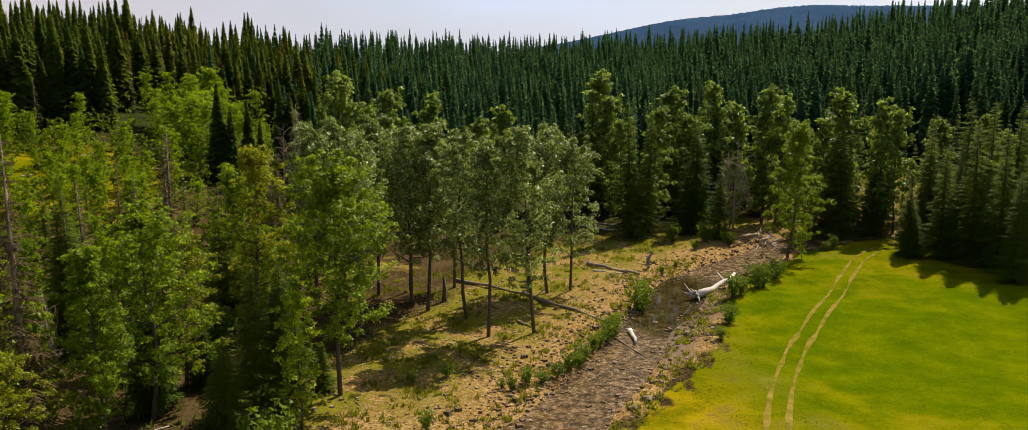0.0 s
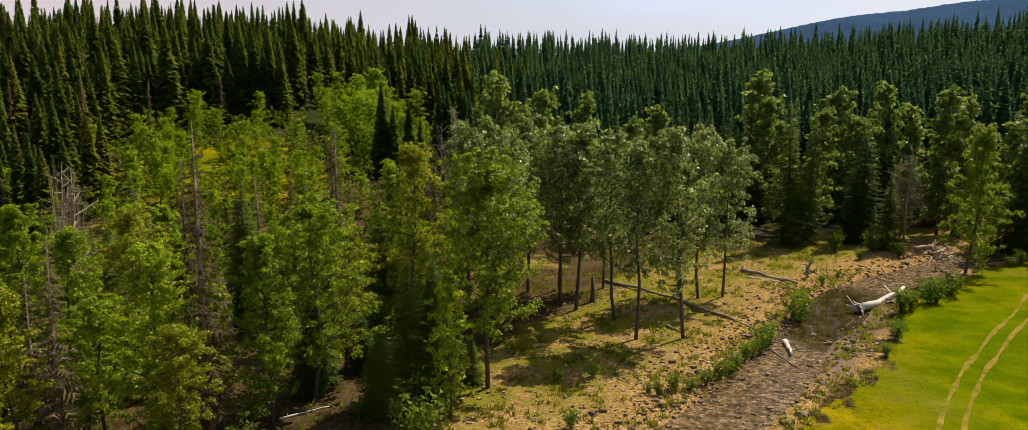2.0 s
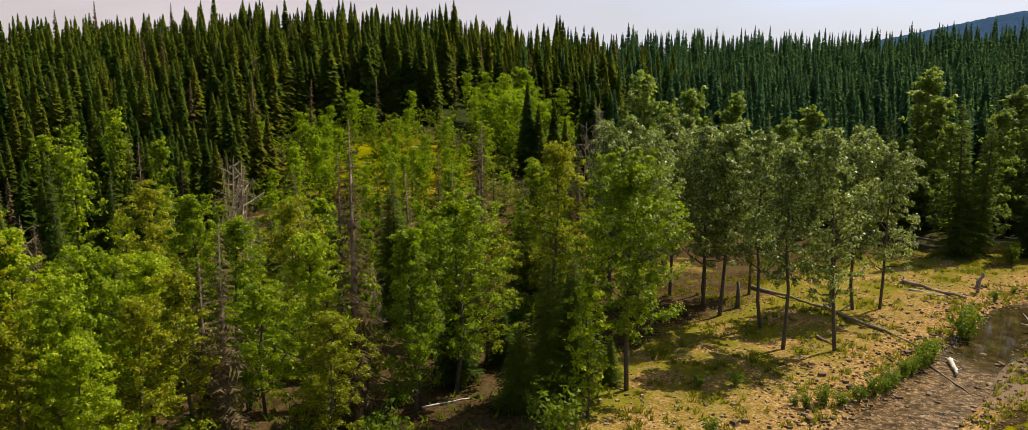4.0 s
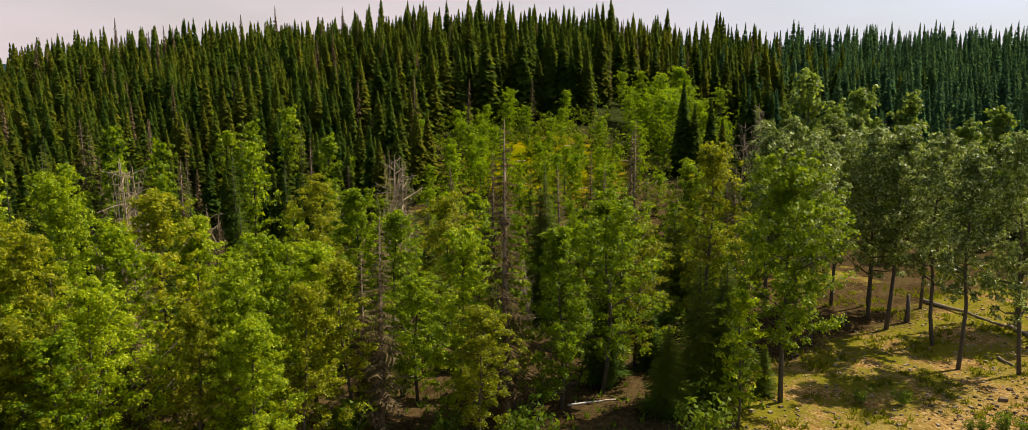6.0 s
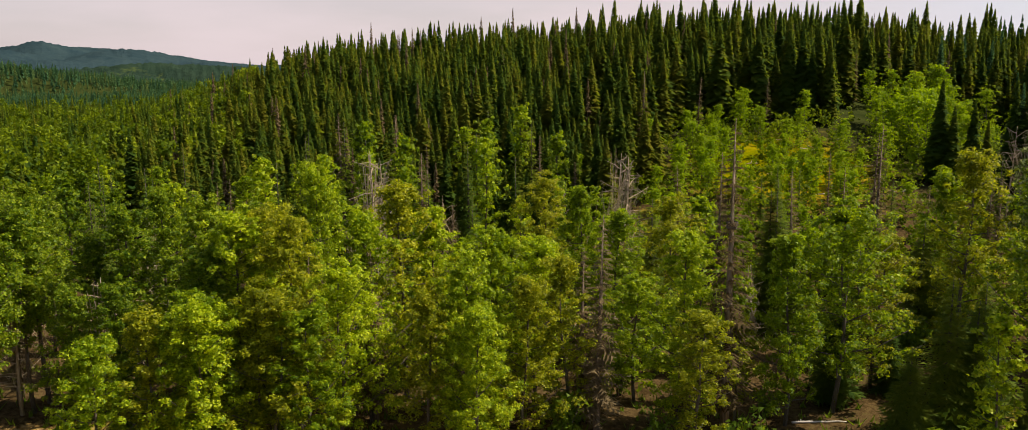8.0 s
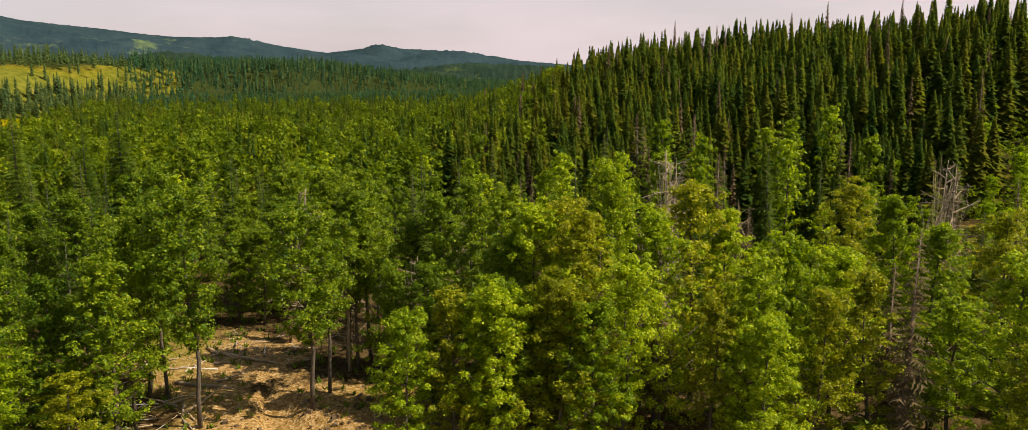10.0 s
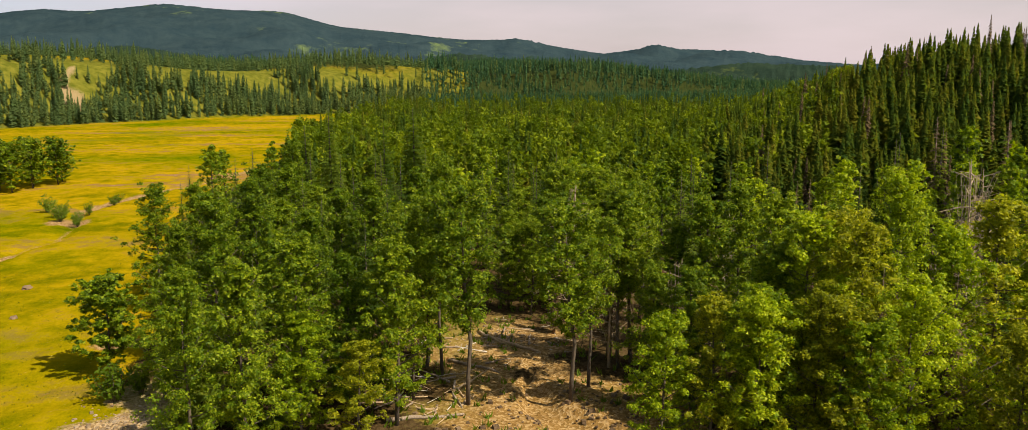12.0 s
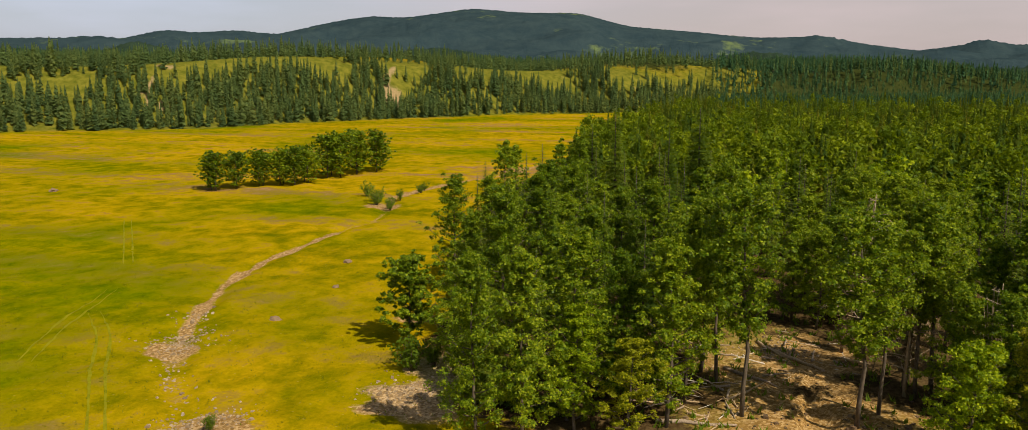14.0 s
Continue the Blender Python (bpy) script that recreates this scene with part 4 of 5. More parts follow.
EDGE_TREE = TreeKind("tall_poplar", poplar_shape(45, 22000, 8, 0.120, 17, 3.3, 0.24, 0.72, 48), 17, POPLAR_BARK, WOOD_LEAF,
                     "tall green poplar with a bare trunk at the gravel bar's edge", "tree", "poplars of the woods")
EDGE_TREE.plant(*BAR_POPLARS[0], 1.08, 0.6)
plant_all(BAR_POPLARS[1:], BAR, 1.05)
plant_all(BACK_POPLARS, BACK_KINDS, 1.18)
plant_all([p for k, p in enumerate(WOOD_POPLARS) if k % 5 < 3], POPLARS, 1.04)
plant_all([p for k, p in enumerate(WOOD_POPLARS) if k % 5 >= 3], YELLOW_POPLARS, 1.04)
plant_all(FRONT_POPLARS[::2], POPLARS, 1.05)
plant_all(FRONT_POPLARS[1::2], YELLOW_POPLARS, 1.05)
plant_all(LEFT_POPLARS[::4], DARK_POPLARS, 1.0)
plant_all(LEFT_POPLARS[2::4], DARK_POPLARS, 1.0)
plant_all(LEFT_POPLARS[1::2], DARK_POPLARS, 1.0)
LONE_TREE = TreeKind("lone_poplar", poplar_shape(48, 17000, 9, 0.24, 17, 3.9, 0.12, 0.62, 44), 17, POPLAR_BARK, WOOD_LEAF,
                     "single dense dark green poplar standing out in the meadow", "tree", "poplars of the creekside wood")
LONE_TREE.plant(*EDGE_POPLARS[0], 1.3, 0.4)
plant_all(EDGE_POPLARS[1:], DARK_POPLARS, 1.05)
plant_all(GAP_POPLARS, OPEN_POPLARS, 1.0)
plant_all(BANK_SPRUCES, SPRUCES, 1.4)
plant_all(WOOD_SPRUCES, SPRUCES, 1.55)
plant_all(DEAD_SPRUCES, DEAD, 1.3)
plant_all(BARE_TREES, BARE)
DARK_POPLARS[1].plant(*LEAN_POPLAR[0], 1.05, 1.0, (3, -5), "leaning poplar at the bend of the creek")
BACK_KINDS[1].plant(*LEAN_POPLAR[1], 1.0, 2.0, (2, 2), "half-bare poplar by the driftwood pile")
LIGHT_POPLARS[1].plant(*LEAN_POPLAR[2], 0.8, 4.0, (0, 2), "young poplar at the meadow's edge")
for place in GROVE:
    rng.choice(GROVE_POPLARS).plant(place[0], place[1], place[2] * 1.02, 1.45, rng.uniform(0, 6.28), (0, 0), "low dark poplar of the grove in the open meadow")

# ---------------------------------------------------------------- woods between the single trees and up the slopes
def scatter(yaw0, yaw1, r0, r1, gap, grow, seed):
    """Uneven places over a sector, further apart with distance."""
    rnd = np.random.RandomState(seed)
    out = []
    r = r0
    while r < r1:
        step = max(gap, r * grow)
        n = max(1, int(radians(yaw1 - yaw0) * r / step))
        a = np.radians(yaw0 + (yaw1 - yaw0) * (np.arange(n) + rnd.uniform(0, 1, n)) / n)
        q = r + rnd.uniform(-0.6, 0.6, n) * step
        out.append(np.column_stack([-np.sin(a) * q, np.cos(a) * q]))
        r += step
    return np.concatenate(out)


TAKEN = np.array([p[:2] for p in BAR_POPLARS + BACK_POPLARS + WOOD_POPLARS + FRONT_POPLARS + LEFT_POPLARS + GAP_POPLARS + EDGE_POPLARS + BANK_SPRUCES + WOOD_SPRUCES])


def free(xy, clear):
    d = np.hypot(xy[:, None, 0] - TAKEN[None, :, 0], xy[:, None, 1] - TAKEN[None, :, 1]).min(1)
    return d > clear


def wooded(xy, bank=4.0):
    """Outside the meadow, the creek and the open gravel bar."""
    yaw, r = polar(xy)
    creek, half = along(CREEK, xy, CREEK_HALF)
    bar = (creek < 25) & (xy[:, 1] > 50) & (yaw < 14.5)
    return (inside(MEADOW, xy) < -2.5) & ((creek > half + bank) | ((half < 0.3) & (xy[:, 0] < -86))) & ~bar


def clearing_at(xy):
    yaw, r = polar(xy)
    return np.maximum(np.exp(-(((yaw - 29) / 7.5) ** 2 + ((r - 152) / 26) ** 2)), 0.95 * np.exp(-(((yaw - 20) / 5) ** 2 + ((r - 186) / 24) ** 2)))


# middle distance: single trees
spots = scatter(14, 72, 62, 132, 6.2, 0.0, 5)
spots = spots[wooded(spots) & free(spots, 4.6)]
for (x, y), c in zip(spots, clearing_at(spots)):
    r = math.hypot(x, y)
    pick = rng.random()
    if 95 < r and 17 < math.degrees(math.atan2(-x, y)) < 43:
        if pick < 0.6:
            rng.choice(ASPENS).plant(x, y, rng.uniform(4, 8), 1.15, rng.uniform(0, 6.28))
        elif pick < 0.80:
            rng.choice(DEAD).plant(x, y, rng.uniform(8, 13), 1.0, rng.uniform(0, 6.28))
        elif pick < 0.92:
            rng.choice(SLIM_SPRUCES).plant(x, y, rng.uniform(6, 11), 1.2, rng.uniform(0, 6.28), label="dark spruce in the mixed wood")
    elif c > 0.35:
        rng.choice(ASPENS).plant(x, y, rng.uniform(5, 9), 1.1, rng.uniform(0, 6.28))
    elif pick < 0.42:
        rng.choice(LIGHT_POPLARS).plant(x, y, rng.uniform(9, 14) if r < 95 else rng.uniform(10, 16), 1.05, rng.uniform(0, 6.28), label="green poplar in the mixed wood")
    elif pick < 0.86:
        rng.choice(SLIM_SPRUCES).plant(x, y, rng.uniform(6, 12.5) if r < 95 else rng.uniform(10, 17), 1.15, rng.uniform(0, 6.28), label="dark spruce in the mixed wood")
    elif pick < 0.96:
        rng.choice(DEAD).plant(x, y, rng.uniform(9, 14), 1.0, rng.uniform(0, 6.28))
    else:
        rng.choice(BARE).plant(x, y, rng.uniform(7, 11), 1.0, rng.uniform(0, 6.28))

spots = scatter(72, 112, 66, 150, 6.0, 0.0, 6)
spots = spots[wooded(spots, 7.0) & free(spots, 4.6)]
gap_yaw, gap_r = polar(spots)
spots = spots[~((gap_yaw > 84.5) & (gap_yaw < 94.5) & (gap_r < 98)) & (np.hypot(spots[:, 0] + 68, spots[:, 1] - 14) > 13)]
for x, y in spots:
    if rng.random() < 0.40:
        rng.choice(WOOD_POPLAR_KINDS + LIGHT_POPLARS[:1]).plant(x, y, rng.uniform(10, 15.5), 1.1, rng.uniform(0, 6.28))
    else:
        rng.choice(SLIM_SPRUCES).plant(x, y, rng.uniform(9, 15), 1.15, rng.uniform(0, 6.28), label="dark spruce of the creekside wood")

# the near edge of the forest beyond the creek
spots = scatter(-37, 14, 119, 168, 4.6, 0.0, 7)
yaw, r = polar(spots)
spots = spots[(wooded(spots) | ((spots[:, 0] > 46) & (inside(MEADOW, spots) < -2))) & free(spots, 3.0) & ((r > 146) | (yaw < -23) | ((yaw < -11) & (r > 136)))]
for x, y in spots:
    if rng.random() < 0.78:
        rng.choice(SLIM_SPRUCES).plant(x, y, rng.uniform(11, 20), 1.1, rng.uniform(0, 6.28))
    else:
        rng.choice(BACK_KINDS).plant(x, y, rng.uniform(12, 18), 0.95, rng.uniform(0, 6.28))

spots = scatter(9, 46, 132, 222, 5.4, 0.0, 9)
c = clearing_at(spots)
for (x, y), k in zip(spots[c > 0.25], c[c > 0.25]):
    r = math.hypot(x, y)
    if rng.random() < (0.85 if r < 168 or math.degrees(math.atan2(-x, y)) < 24 else 0.4):
        rng.choice(ASPENS).plant(x, y, rng.uniform(2.5, 6) + 4 * (1 - k) + (5 * math.exp(-((math.degrees(math.atan2(-x, y)) - 20.5) / 2.6) ** 2) if r > 160 else 0), 1.15, rng.uniform(0, 6.28))


def far_spruces(name, xy, tall, whorls, boughs, seed, label, low_foot=None, tone=0.42, mat=FAR_NEEDLE, fan=0.56, girth=(0.13, 0.235)):
    """Many far conifers in one mesh."""
    rnd = np.random.RandomState(seed)
    n = len(xy)
    z = height(xy)
    h = (tall[0] + (tall[1] - tall[0]) * np.clip(rnd.beta(1.7, 2.0, n) + 0.22 * wavy(xy, 28, seed), 0, 1)) * np.where(rnd.uniform(0, 1, n) < 0.10, 0.65, 1.0) * np.where(rnd.uniform(0, 1, n) < 0.025, 1.16, 1.0)
    if low_foot:
        h *= np.interp(np.hypot(xy[:, 0], xy[:, 1]), low_foot, (0.5, 1.0))
    wide = h * rnd.uniform(girth[0], girth[1], n)
    m = whorls * boughs * 2
    u = 0.03 + 0.965 * ((np.arange(m)[None] + rnd.uniform(-3, 3, (n, m))) / m).clip(0, 0.995) ** 0.92
    az = 2.4 * np.arange(m)[None] + rnd.uniform(-0.6, 0.6, (n, m)) + rnd.uniform(0, 6.28, (n, 1))
    full = wide[:, None] * (1 - u ** 1.5)
    reach = full * rnd.uniform(0.50, 1.2, (n, m)) + 0.16
    cx, cy, cz = xy[:, 0, None], xy[:, 1, None], z[:, None]
    c, s = np.cos(az), np.sin(az)
    z0 = cz + u * h[:, None]
    side = (full * 0.9 + 0.12) * fan * rnd.uniform(0.6, 1.3, (n, m))
    twist = rnd.normal(0, 0.14, (n, m)) * reach
    rise = np.maximum(h[:, None] / whorls * 0.7, full * 0.5) * rnd.uniform(0.6, 1.3, (n, m))
    root = reach * 0.22
    a = np.stack([cx + c * root - s * side, cy + s * root + c * side, z0 + rise * 0.4 + twist], 2)
    tip = np.stack([cx + c * reach, cy + s * reach, z0 - rise * 0.35], 2)
    b = np.stack([cx + c * root + s * side, cy + s * root - c * side, z0 + rise * 0.4 - twist], 2)
    v = np.stack([a, tip, b], 2).reshape(-1, 3)
    f = np.arange(len(v)).reshape(-1, 3)
    t = np.clip(tone + 0.32 * rnd.normal(0, 1, n) + 0.25 * wavy(xy, 60, 77), 0, 1)
    t = np.repeat(t, m * 3)
    # stems
    sv = np.stack([np.column_stack([xy[:, 0] + dx, xy[:, 1] + dy, zz]) for dx, dy, zz in
                   ((0.13, 0, z - 0.5), (-0.07, 0.11, z - 0.5), (-0.07, -0.11, z - 0.5), (0, 0, z + h * 1.0))], 1).reshape(-1, 3)
    q = np.arange(n)[:, None] * 4
    sf = np.concatenate([q + o for o in ((0, 1, 3), (1, 2, 3), (2, 0, 3))])
    # dense inner boughs round the stem
    ring = np.arange(5) * 1.2566
    base = np.stack([np.column_stack([xy[:, 0] + np.cos(q) * wide * 0.27, xy[:, 1] + np.sin(q) * wide * 0.27, z + h * 0.06]) for q in ring], 1)
    spire = np.column_stack([xy, z + h * 0.90])[:, None]
    core = np.concatenate([base, spire], 1).reshape(-1, 3)
    at = len(v) + np.arange(n)[:, None] * 6
    cf = np.concatenate([at + np.array((k, (k + 1) % 5, 5)) for k in range(5)])
    me = mesh(name, np.concatenate([v, core]), np.concatenate([f, cf]), mat)
    add_attr(me, "tint", np.concatenate([t, np.repeat(t[::m * 3], 6)]))
    ob = tagged(new(name, me), label, "forest", kind="stuff")
    part("stems", mesh(name + "_stems", sv, sf, SPRUCE_BARK), ob)
    return ob


def far_poplars(name, xy, tall, leaves, size, seed, label, wide=0.17):
    """Many far broadleaf trees in one mesh: uneven crowns of leaf clumps."""
    rnd = np.random.RandomState(seed)
    n = len(xy)
    z = height(xy)
    h = rnd.uniform(tall[0], tall[1], n)
    lumps = 16
    lu = rnd.uniform(0.28, 0.97, (n, lumps))
    la = rnd.uniform(0, 6.2832, (n, lumps))
    lr = (h[:, None] * wide * np.sin(np.pi * (0.15 + 0.83 * (lu - 0.28) / 0.70)) ** 0.7) * rnd.uniform(0.3, 1.0, (n, lumps))
    which = rnd.randint(0, lumps, (n, leaves))
    row = np.arange(n)[:, None]
    d = rnd.normal(0, 1, (n, leaves, 3))
    d /= np.linalg.norm(d, axis=2)[:, :, None]
    blob = (h * 0.075)[:, None, None] * d * rnd.uniform(0.5, 1.05, (n, leaves, 1))
    at = np.stack([xy[:, 0, None] + np.cos(la[row, which]) * lr[row, which], xy[:, 1, None] + np.sin(la[row, which]) * lr[row, which],
                   z[:, None] + lu[row, which] * h[:, None]], 2) + blob
    v, f = leaf_cards(at.reshape(-1, 3), d.reshape(-1, 3), size, rnd, 0.7)
    me = mesh(name, v, f, FAR_LEAF)
    add_attr(me, "tint", np.repeat(np.clip(0.5 + 0.25 * rnd.normal(0, 1, n), 0, 1), leaves * 3))
    return tagged(new(name, me), label, "forest", kind="stuff")


# spruce hill behind the woods
def hill_spots(yaw0, yaw1, gap, grow, seed):
    xy = scatter(yaw0, yaw1, 100, 310, gap, grow, seed)
    yaw, r = polar(xy)
    crest = np.interp(yaw, HILLS[:, 0], HILLS[:, 2])
    start = np.interp(yaw, (2, 17, 25, 32, 43, 60, 68, 74), (165, 150, 150, 150, 108, 104, 130, 150))
    keep = (r > start) & (r < crest + 45) & (clearing_at(xy) < 0.22) & wooded(xy)
    keep &= np.random.RandomState(seed + 1).uniform(0, 1, len(r)) < smooth(yaw, 3, 23)
    return xy[keep], r[keep]


spots, r = hill_spots(2, 42, 4.0, 0.0150, 11)
far_spruces("spruce_forest", spots[r < 215], (10, 22), 24, 9, 12, "tall dense spruce forest behind the clearing", (100, 165), 0.45, FAR_NEEDLE, 0.62, (0.125, 0.21))
far_spruces("upper_spruce_forest", spots[r >= 215], (10, 20), 16, 7, 13, "dark green spruce forest on the hilltop", None, 0.45, FAR_NEEDLE, 0.72, (0.115, 0.19))
spots, r = hill_spots(10, 70, 15.0, 0.0, 33)
far_spruces("dead_hill_spruces", spots, (10, 19), 20, 5, 34, "dead brown spruces scattered through the hillside forest", (100, 150), 0.42, DEAD_NEEDLE, 0.4, (0.08, 0.13))
spots, r = hill_spots(42, 72, 3.1, 0.0132, 27)
far_spruces("hillside_spruce_forest", spots[r < 200], (7, 17), 17, 7, 28, "dense green spruce forest on the hillside", (100, 150), 0.5, FAR_NEEDLE, 0.70, (0.12, 0.195))
far_spruces("ridge_spruce_forest", spots[r >= 200], (8, 17), 12, 6, 29, "green spruce forest along the ridge", None, 0.52, FAR_NEEDLE, 0.78, (0.12, 0.19))

# slopes beyond the creek
spots = scatter(-42, 24, 138, 540, 4.6, 0.0170, 14)
yaw, r = polar(spots)
crest = np.interp(yaw, HILLS[:, 0], HILLS[:, 2])
start = np.interp(yaw, (-42, -20, 0, 8, 17), (150, 152, 160, 150, 160))
keep = (r > start) & (r < crest + 40) & wooded(spots) & (clearing_at(spots) < 0.22)
keep &= np.random.RandomState(15).uniform(0, 1, len(r)) > smooth(yaw, 3, 23)
spots, r = spots[keep], r[keep]
# haze and backlight put into the colour: bluish needles at a low tone
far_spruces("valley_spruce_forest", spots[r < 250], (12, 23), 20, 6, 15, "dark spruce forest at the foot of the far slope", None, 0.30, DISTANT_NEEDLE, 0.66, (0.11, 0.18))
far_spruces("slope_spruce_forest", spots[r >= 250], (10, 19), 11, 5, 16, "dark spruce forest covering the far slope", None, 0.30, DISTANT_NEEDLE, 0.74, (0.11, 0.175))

# flat woods down the valley
spots = scatter(64, 101, 128, 640, 5.2, 0.014, 17)
yaw, r = polar(spots)
keep = wooded(spots) & (r > np.interp(yaw, (64, 74, 101), (165, 150, 145)))
spots, r, yaw = spots[keep], r[keep], yaw[keep]
leafy = np.random.RandomState(3).uniform(0, 1, len(r)) < np.interp(r, (150, 260, 420), (0.70, 0.52, 0.20))
far_poplars("valley_poplar_wood", spots[leafy], (9, 16), 300, 0.44, 18, "green poplar wood on the valley floor")
far_spruces("valley_spruce_wood", spots[~leafy], (9, 17), 9, 6, 19, "spruce wood on the valley floor", None, 0.42, FAR_NEEDLE, 0.5, (0.10, 0.17))

# trees on the bluff across the meadow
spots = scatter(66, 143, 440, 1500, 7.6, 0.0128, 20)
yaw, r = polar(spots)
edge = np.interp(yaw, BLUFF[:, 0], BLUFF[:, 1])
off = r - edge
dense = 0.55 + 0.55 * wavy(spots, 120, 90) + 0.35 * wavy(spots, 45, 91)
want = np.where(off < 48, 0.08, np.where(off < 92, 0.45 * dense - 0.08, 1.0))
want = np.where(yaw < 91, 1.0, want)
keep = (off > 3) & (np.random.RandomState(8).uniform(0, 1, len(r)) < want) & ((off < 84) | (off > 98) | (yaw < 91))
spots, off = spots[keep], off[keep]
foot = scatter(88, 143, 440, 720, 4.4, 0.0, 25)
yaw, r = polar(foot)
away = r - np.interp(yaw, BLUFF[:, 0], BLUFF[:, 1])
foot = foot[(away > 2) & (away < 58 + 24 * wavy(foot, 70, 93)) & (wavy(foot, 38, 94) > -0.95)]
far_spruces("bluff_foot_spruces", foot, (7, 18), 7, 5, 26, "band of spruces along the foot of the bluff", None, 0.5, BLUFF_NEEDLE, 0.7, (0.12, 0.2))
far_spruces("bluff_spruces", spots[off < 420], (7, 15), 6, 4, 21, "scattered and clustered spruces on the grassy bluff", None, 0.5, BLUFF_NEEDLE, 0.7, (0.12, 0.2))
# needles tinted with haze blue here and on the plain
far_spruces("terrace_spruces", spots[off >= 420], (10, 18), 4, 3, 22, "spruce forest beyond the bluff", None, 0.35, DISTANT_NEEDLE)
spots = scatter(64, 92, 560, 1350, 0.0, 0.0088, 35)
spots = spots[inside(MEADOW, spots) < -5]
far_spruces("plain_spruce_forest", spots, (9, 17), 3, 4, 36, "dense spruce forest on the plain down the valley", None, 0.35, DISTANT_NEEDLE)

# scrub on the open slope and along the foot of the hill
spots = scatter(12, 50, 90, 190, 2.2, 0.0, 23)
yaw, r = polar(spots)
lots = np.maximum(clearing_at(spots) * 1.4, 0.75 * (r < 135)) * smooth(wavy(spots, 14, 95), -0.7, 0.2)
spots = spots[(np.random.RandomState(4).uniform(0, 1, len(r)) < lots) & wooded(spots)]
far_poplars("aspen_scrub", spots, (1.5, 5.5), 80, 0.25, 24, "bright green aspen scrub on the open slope", 0.32)

# ---------------------------------------------------------------- bushes
def bush_shape(seed, leaves, size, tall=2.0, wide=1.1):
    rnd = np.random.RandomState(seed)
    woods, centres = [], []
    for k in range(9):
        az, lean = k * 2.4, rnd.uniform(0.25, 0.95) * wide
        tip = np.array((math.cos(az) * lean, math.sin(az) * lean, tall * rnd.uniform(0.6, 0.95)))
        woods.append(tube([(math.cos(az) * 0.06, math.sin(az) * 0.06, -0.2), tip * (0.45, 0.45, 0.5), tip], [0.03, 0.02, 0.006], 4))
        for q in (0.35, 0.55, 0.75, 1.0):
            centres.append(tip * (q ** 0.7, q ** 0.7, q) + rnd.normal(0, 0.12, 3))
    centres = np.array(centres)
    d = rnd.normal(0, 1, (leaves, 3))
    d /= np.linalg.norm(d, axis=1)[:, None]
    at = centres[rnd.randint(0, len(centres), leaves)] + d * rnd.uniform(0.12, 0.42, (leaves, 1))
    at[:, 2] = np.maximum(at[:, 2], 0.06)
    return joined(woods), leaf_cards(at, d, size, rnd)


BUSHES = [TreeKind("willow_bush", bush_shape(200 + k, 620, 0.11, 2.0, w), 2.0, POPLAR_BARK, BUSH_LEAF,
                   "leafy green willow bush on the creek bank", "bush", "bushes on the creek bank", "foliage") for k, w in enumerate((1.0, 1.3, 0.8))]
LEFT_BANK = [(-0.2, 64.6, 1.2), (1.1, 65.9, 1.6), (2.4, 66.4, 1.1), (3.7, 67.6, 1.5), (5.0, 69.9, 1.6), (5.9, 71.0, 1.2), (6.3, 72.2, 1.8), (7.5, 75.0, 1.7), (8.3, 76.6, 1.5), (9.1, 78.0, 2.0),
             (9.8, 80.0, 2.1), (10.3, 81.3, 1.9), (14.1, 90.0, 3.6), (-8.5, 65.6, 1.2), (-5.7, 67.2, 1.3), (-6.4, 56.5, 1.4), (-1.0, 64.9, 0.9), (15.5, 97, 1.2), (19.5, 106, 1.3), (22, 109.5, 1.0)]
RIGHT_BANK = [(25.4, 92.8, 2.7), (26.6, 93.9, 2.2), (29.5, 97.3, 3.2), (30.6, 98.6, 2.6), (33.1, 102.3, 2.6), (22.6, 83.5, 1.8), (23.2, 85.2, 1.5), (20.0, 76.9, 1.2), (48.1, 121.8, 2.0), (46.5, 121, 1.5),
              (31.9, 140.6, 3.5), (24.6, 126.0, 3.0), (29.7, 126.0, 3.2), (33, 124, 2.2), (27, 121, 1.6)]
MEADOW_SIDE = [(-63.7, -27.0, 3.0), (-65, -25.5, 2.2), (-48.3, -36.3, 1.2), (-151.5, -71.1, 2.6), (-145.9, -65.7, 2.2), (-158.7, -69.1, 2.2), (-161.3, -77.9, 3), (-149, -67, 2.4), (-155, -72.5, 2.8),
               (-170, -69, 2.0), (-177, -71, 1.8), (-61, -19, 1.6), (-57, -13, 1.8)]
for places, words in ((LEFT_BANK, "leafy green willow bush on the gravelly creek bank"), (RIGHT_BANK, "rounded dark green willow bush on the meadow bank"), (MEADOW_SIDE, "small green bush at the edge of the meadow")):
    for x, y, h in places:
        rng.choice(BUSHES).plant(x, y, h, rng.uniform(0.9, 1.2), rng.uniform(0, 6.28), (0, 0), words)

# saplings under the trees
spots = scatter(15, 100, 50, 96, 6.4, 0.0, 31)
spots = spots[wooded(spots, 2.0)]
gap_yaw, gap_r = polar(spots)
spots = spots[~((gap_yaw > 84) & (gap_yaw < 95)) & (np.hypot(spots[:, 0] + 68, spots[:, 1] - 14) > 12)]
for x, y in spots:
    if rng.random() < 0.75:
        rng.choice(BUSHES).plant(x, y, rng.uniform(1.6, 4.2), 1.0, rng.uniform(0, 6.28), (0, 0), "green saplings under the poplars")

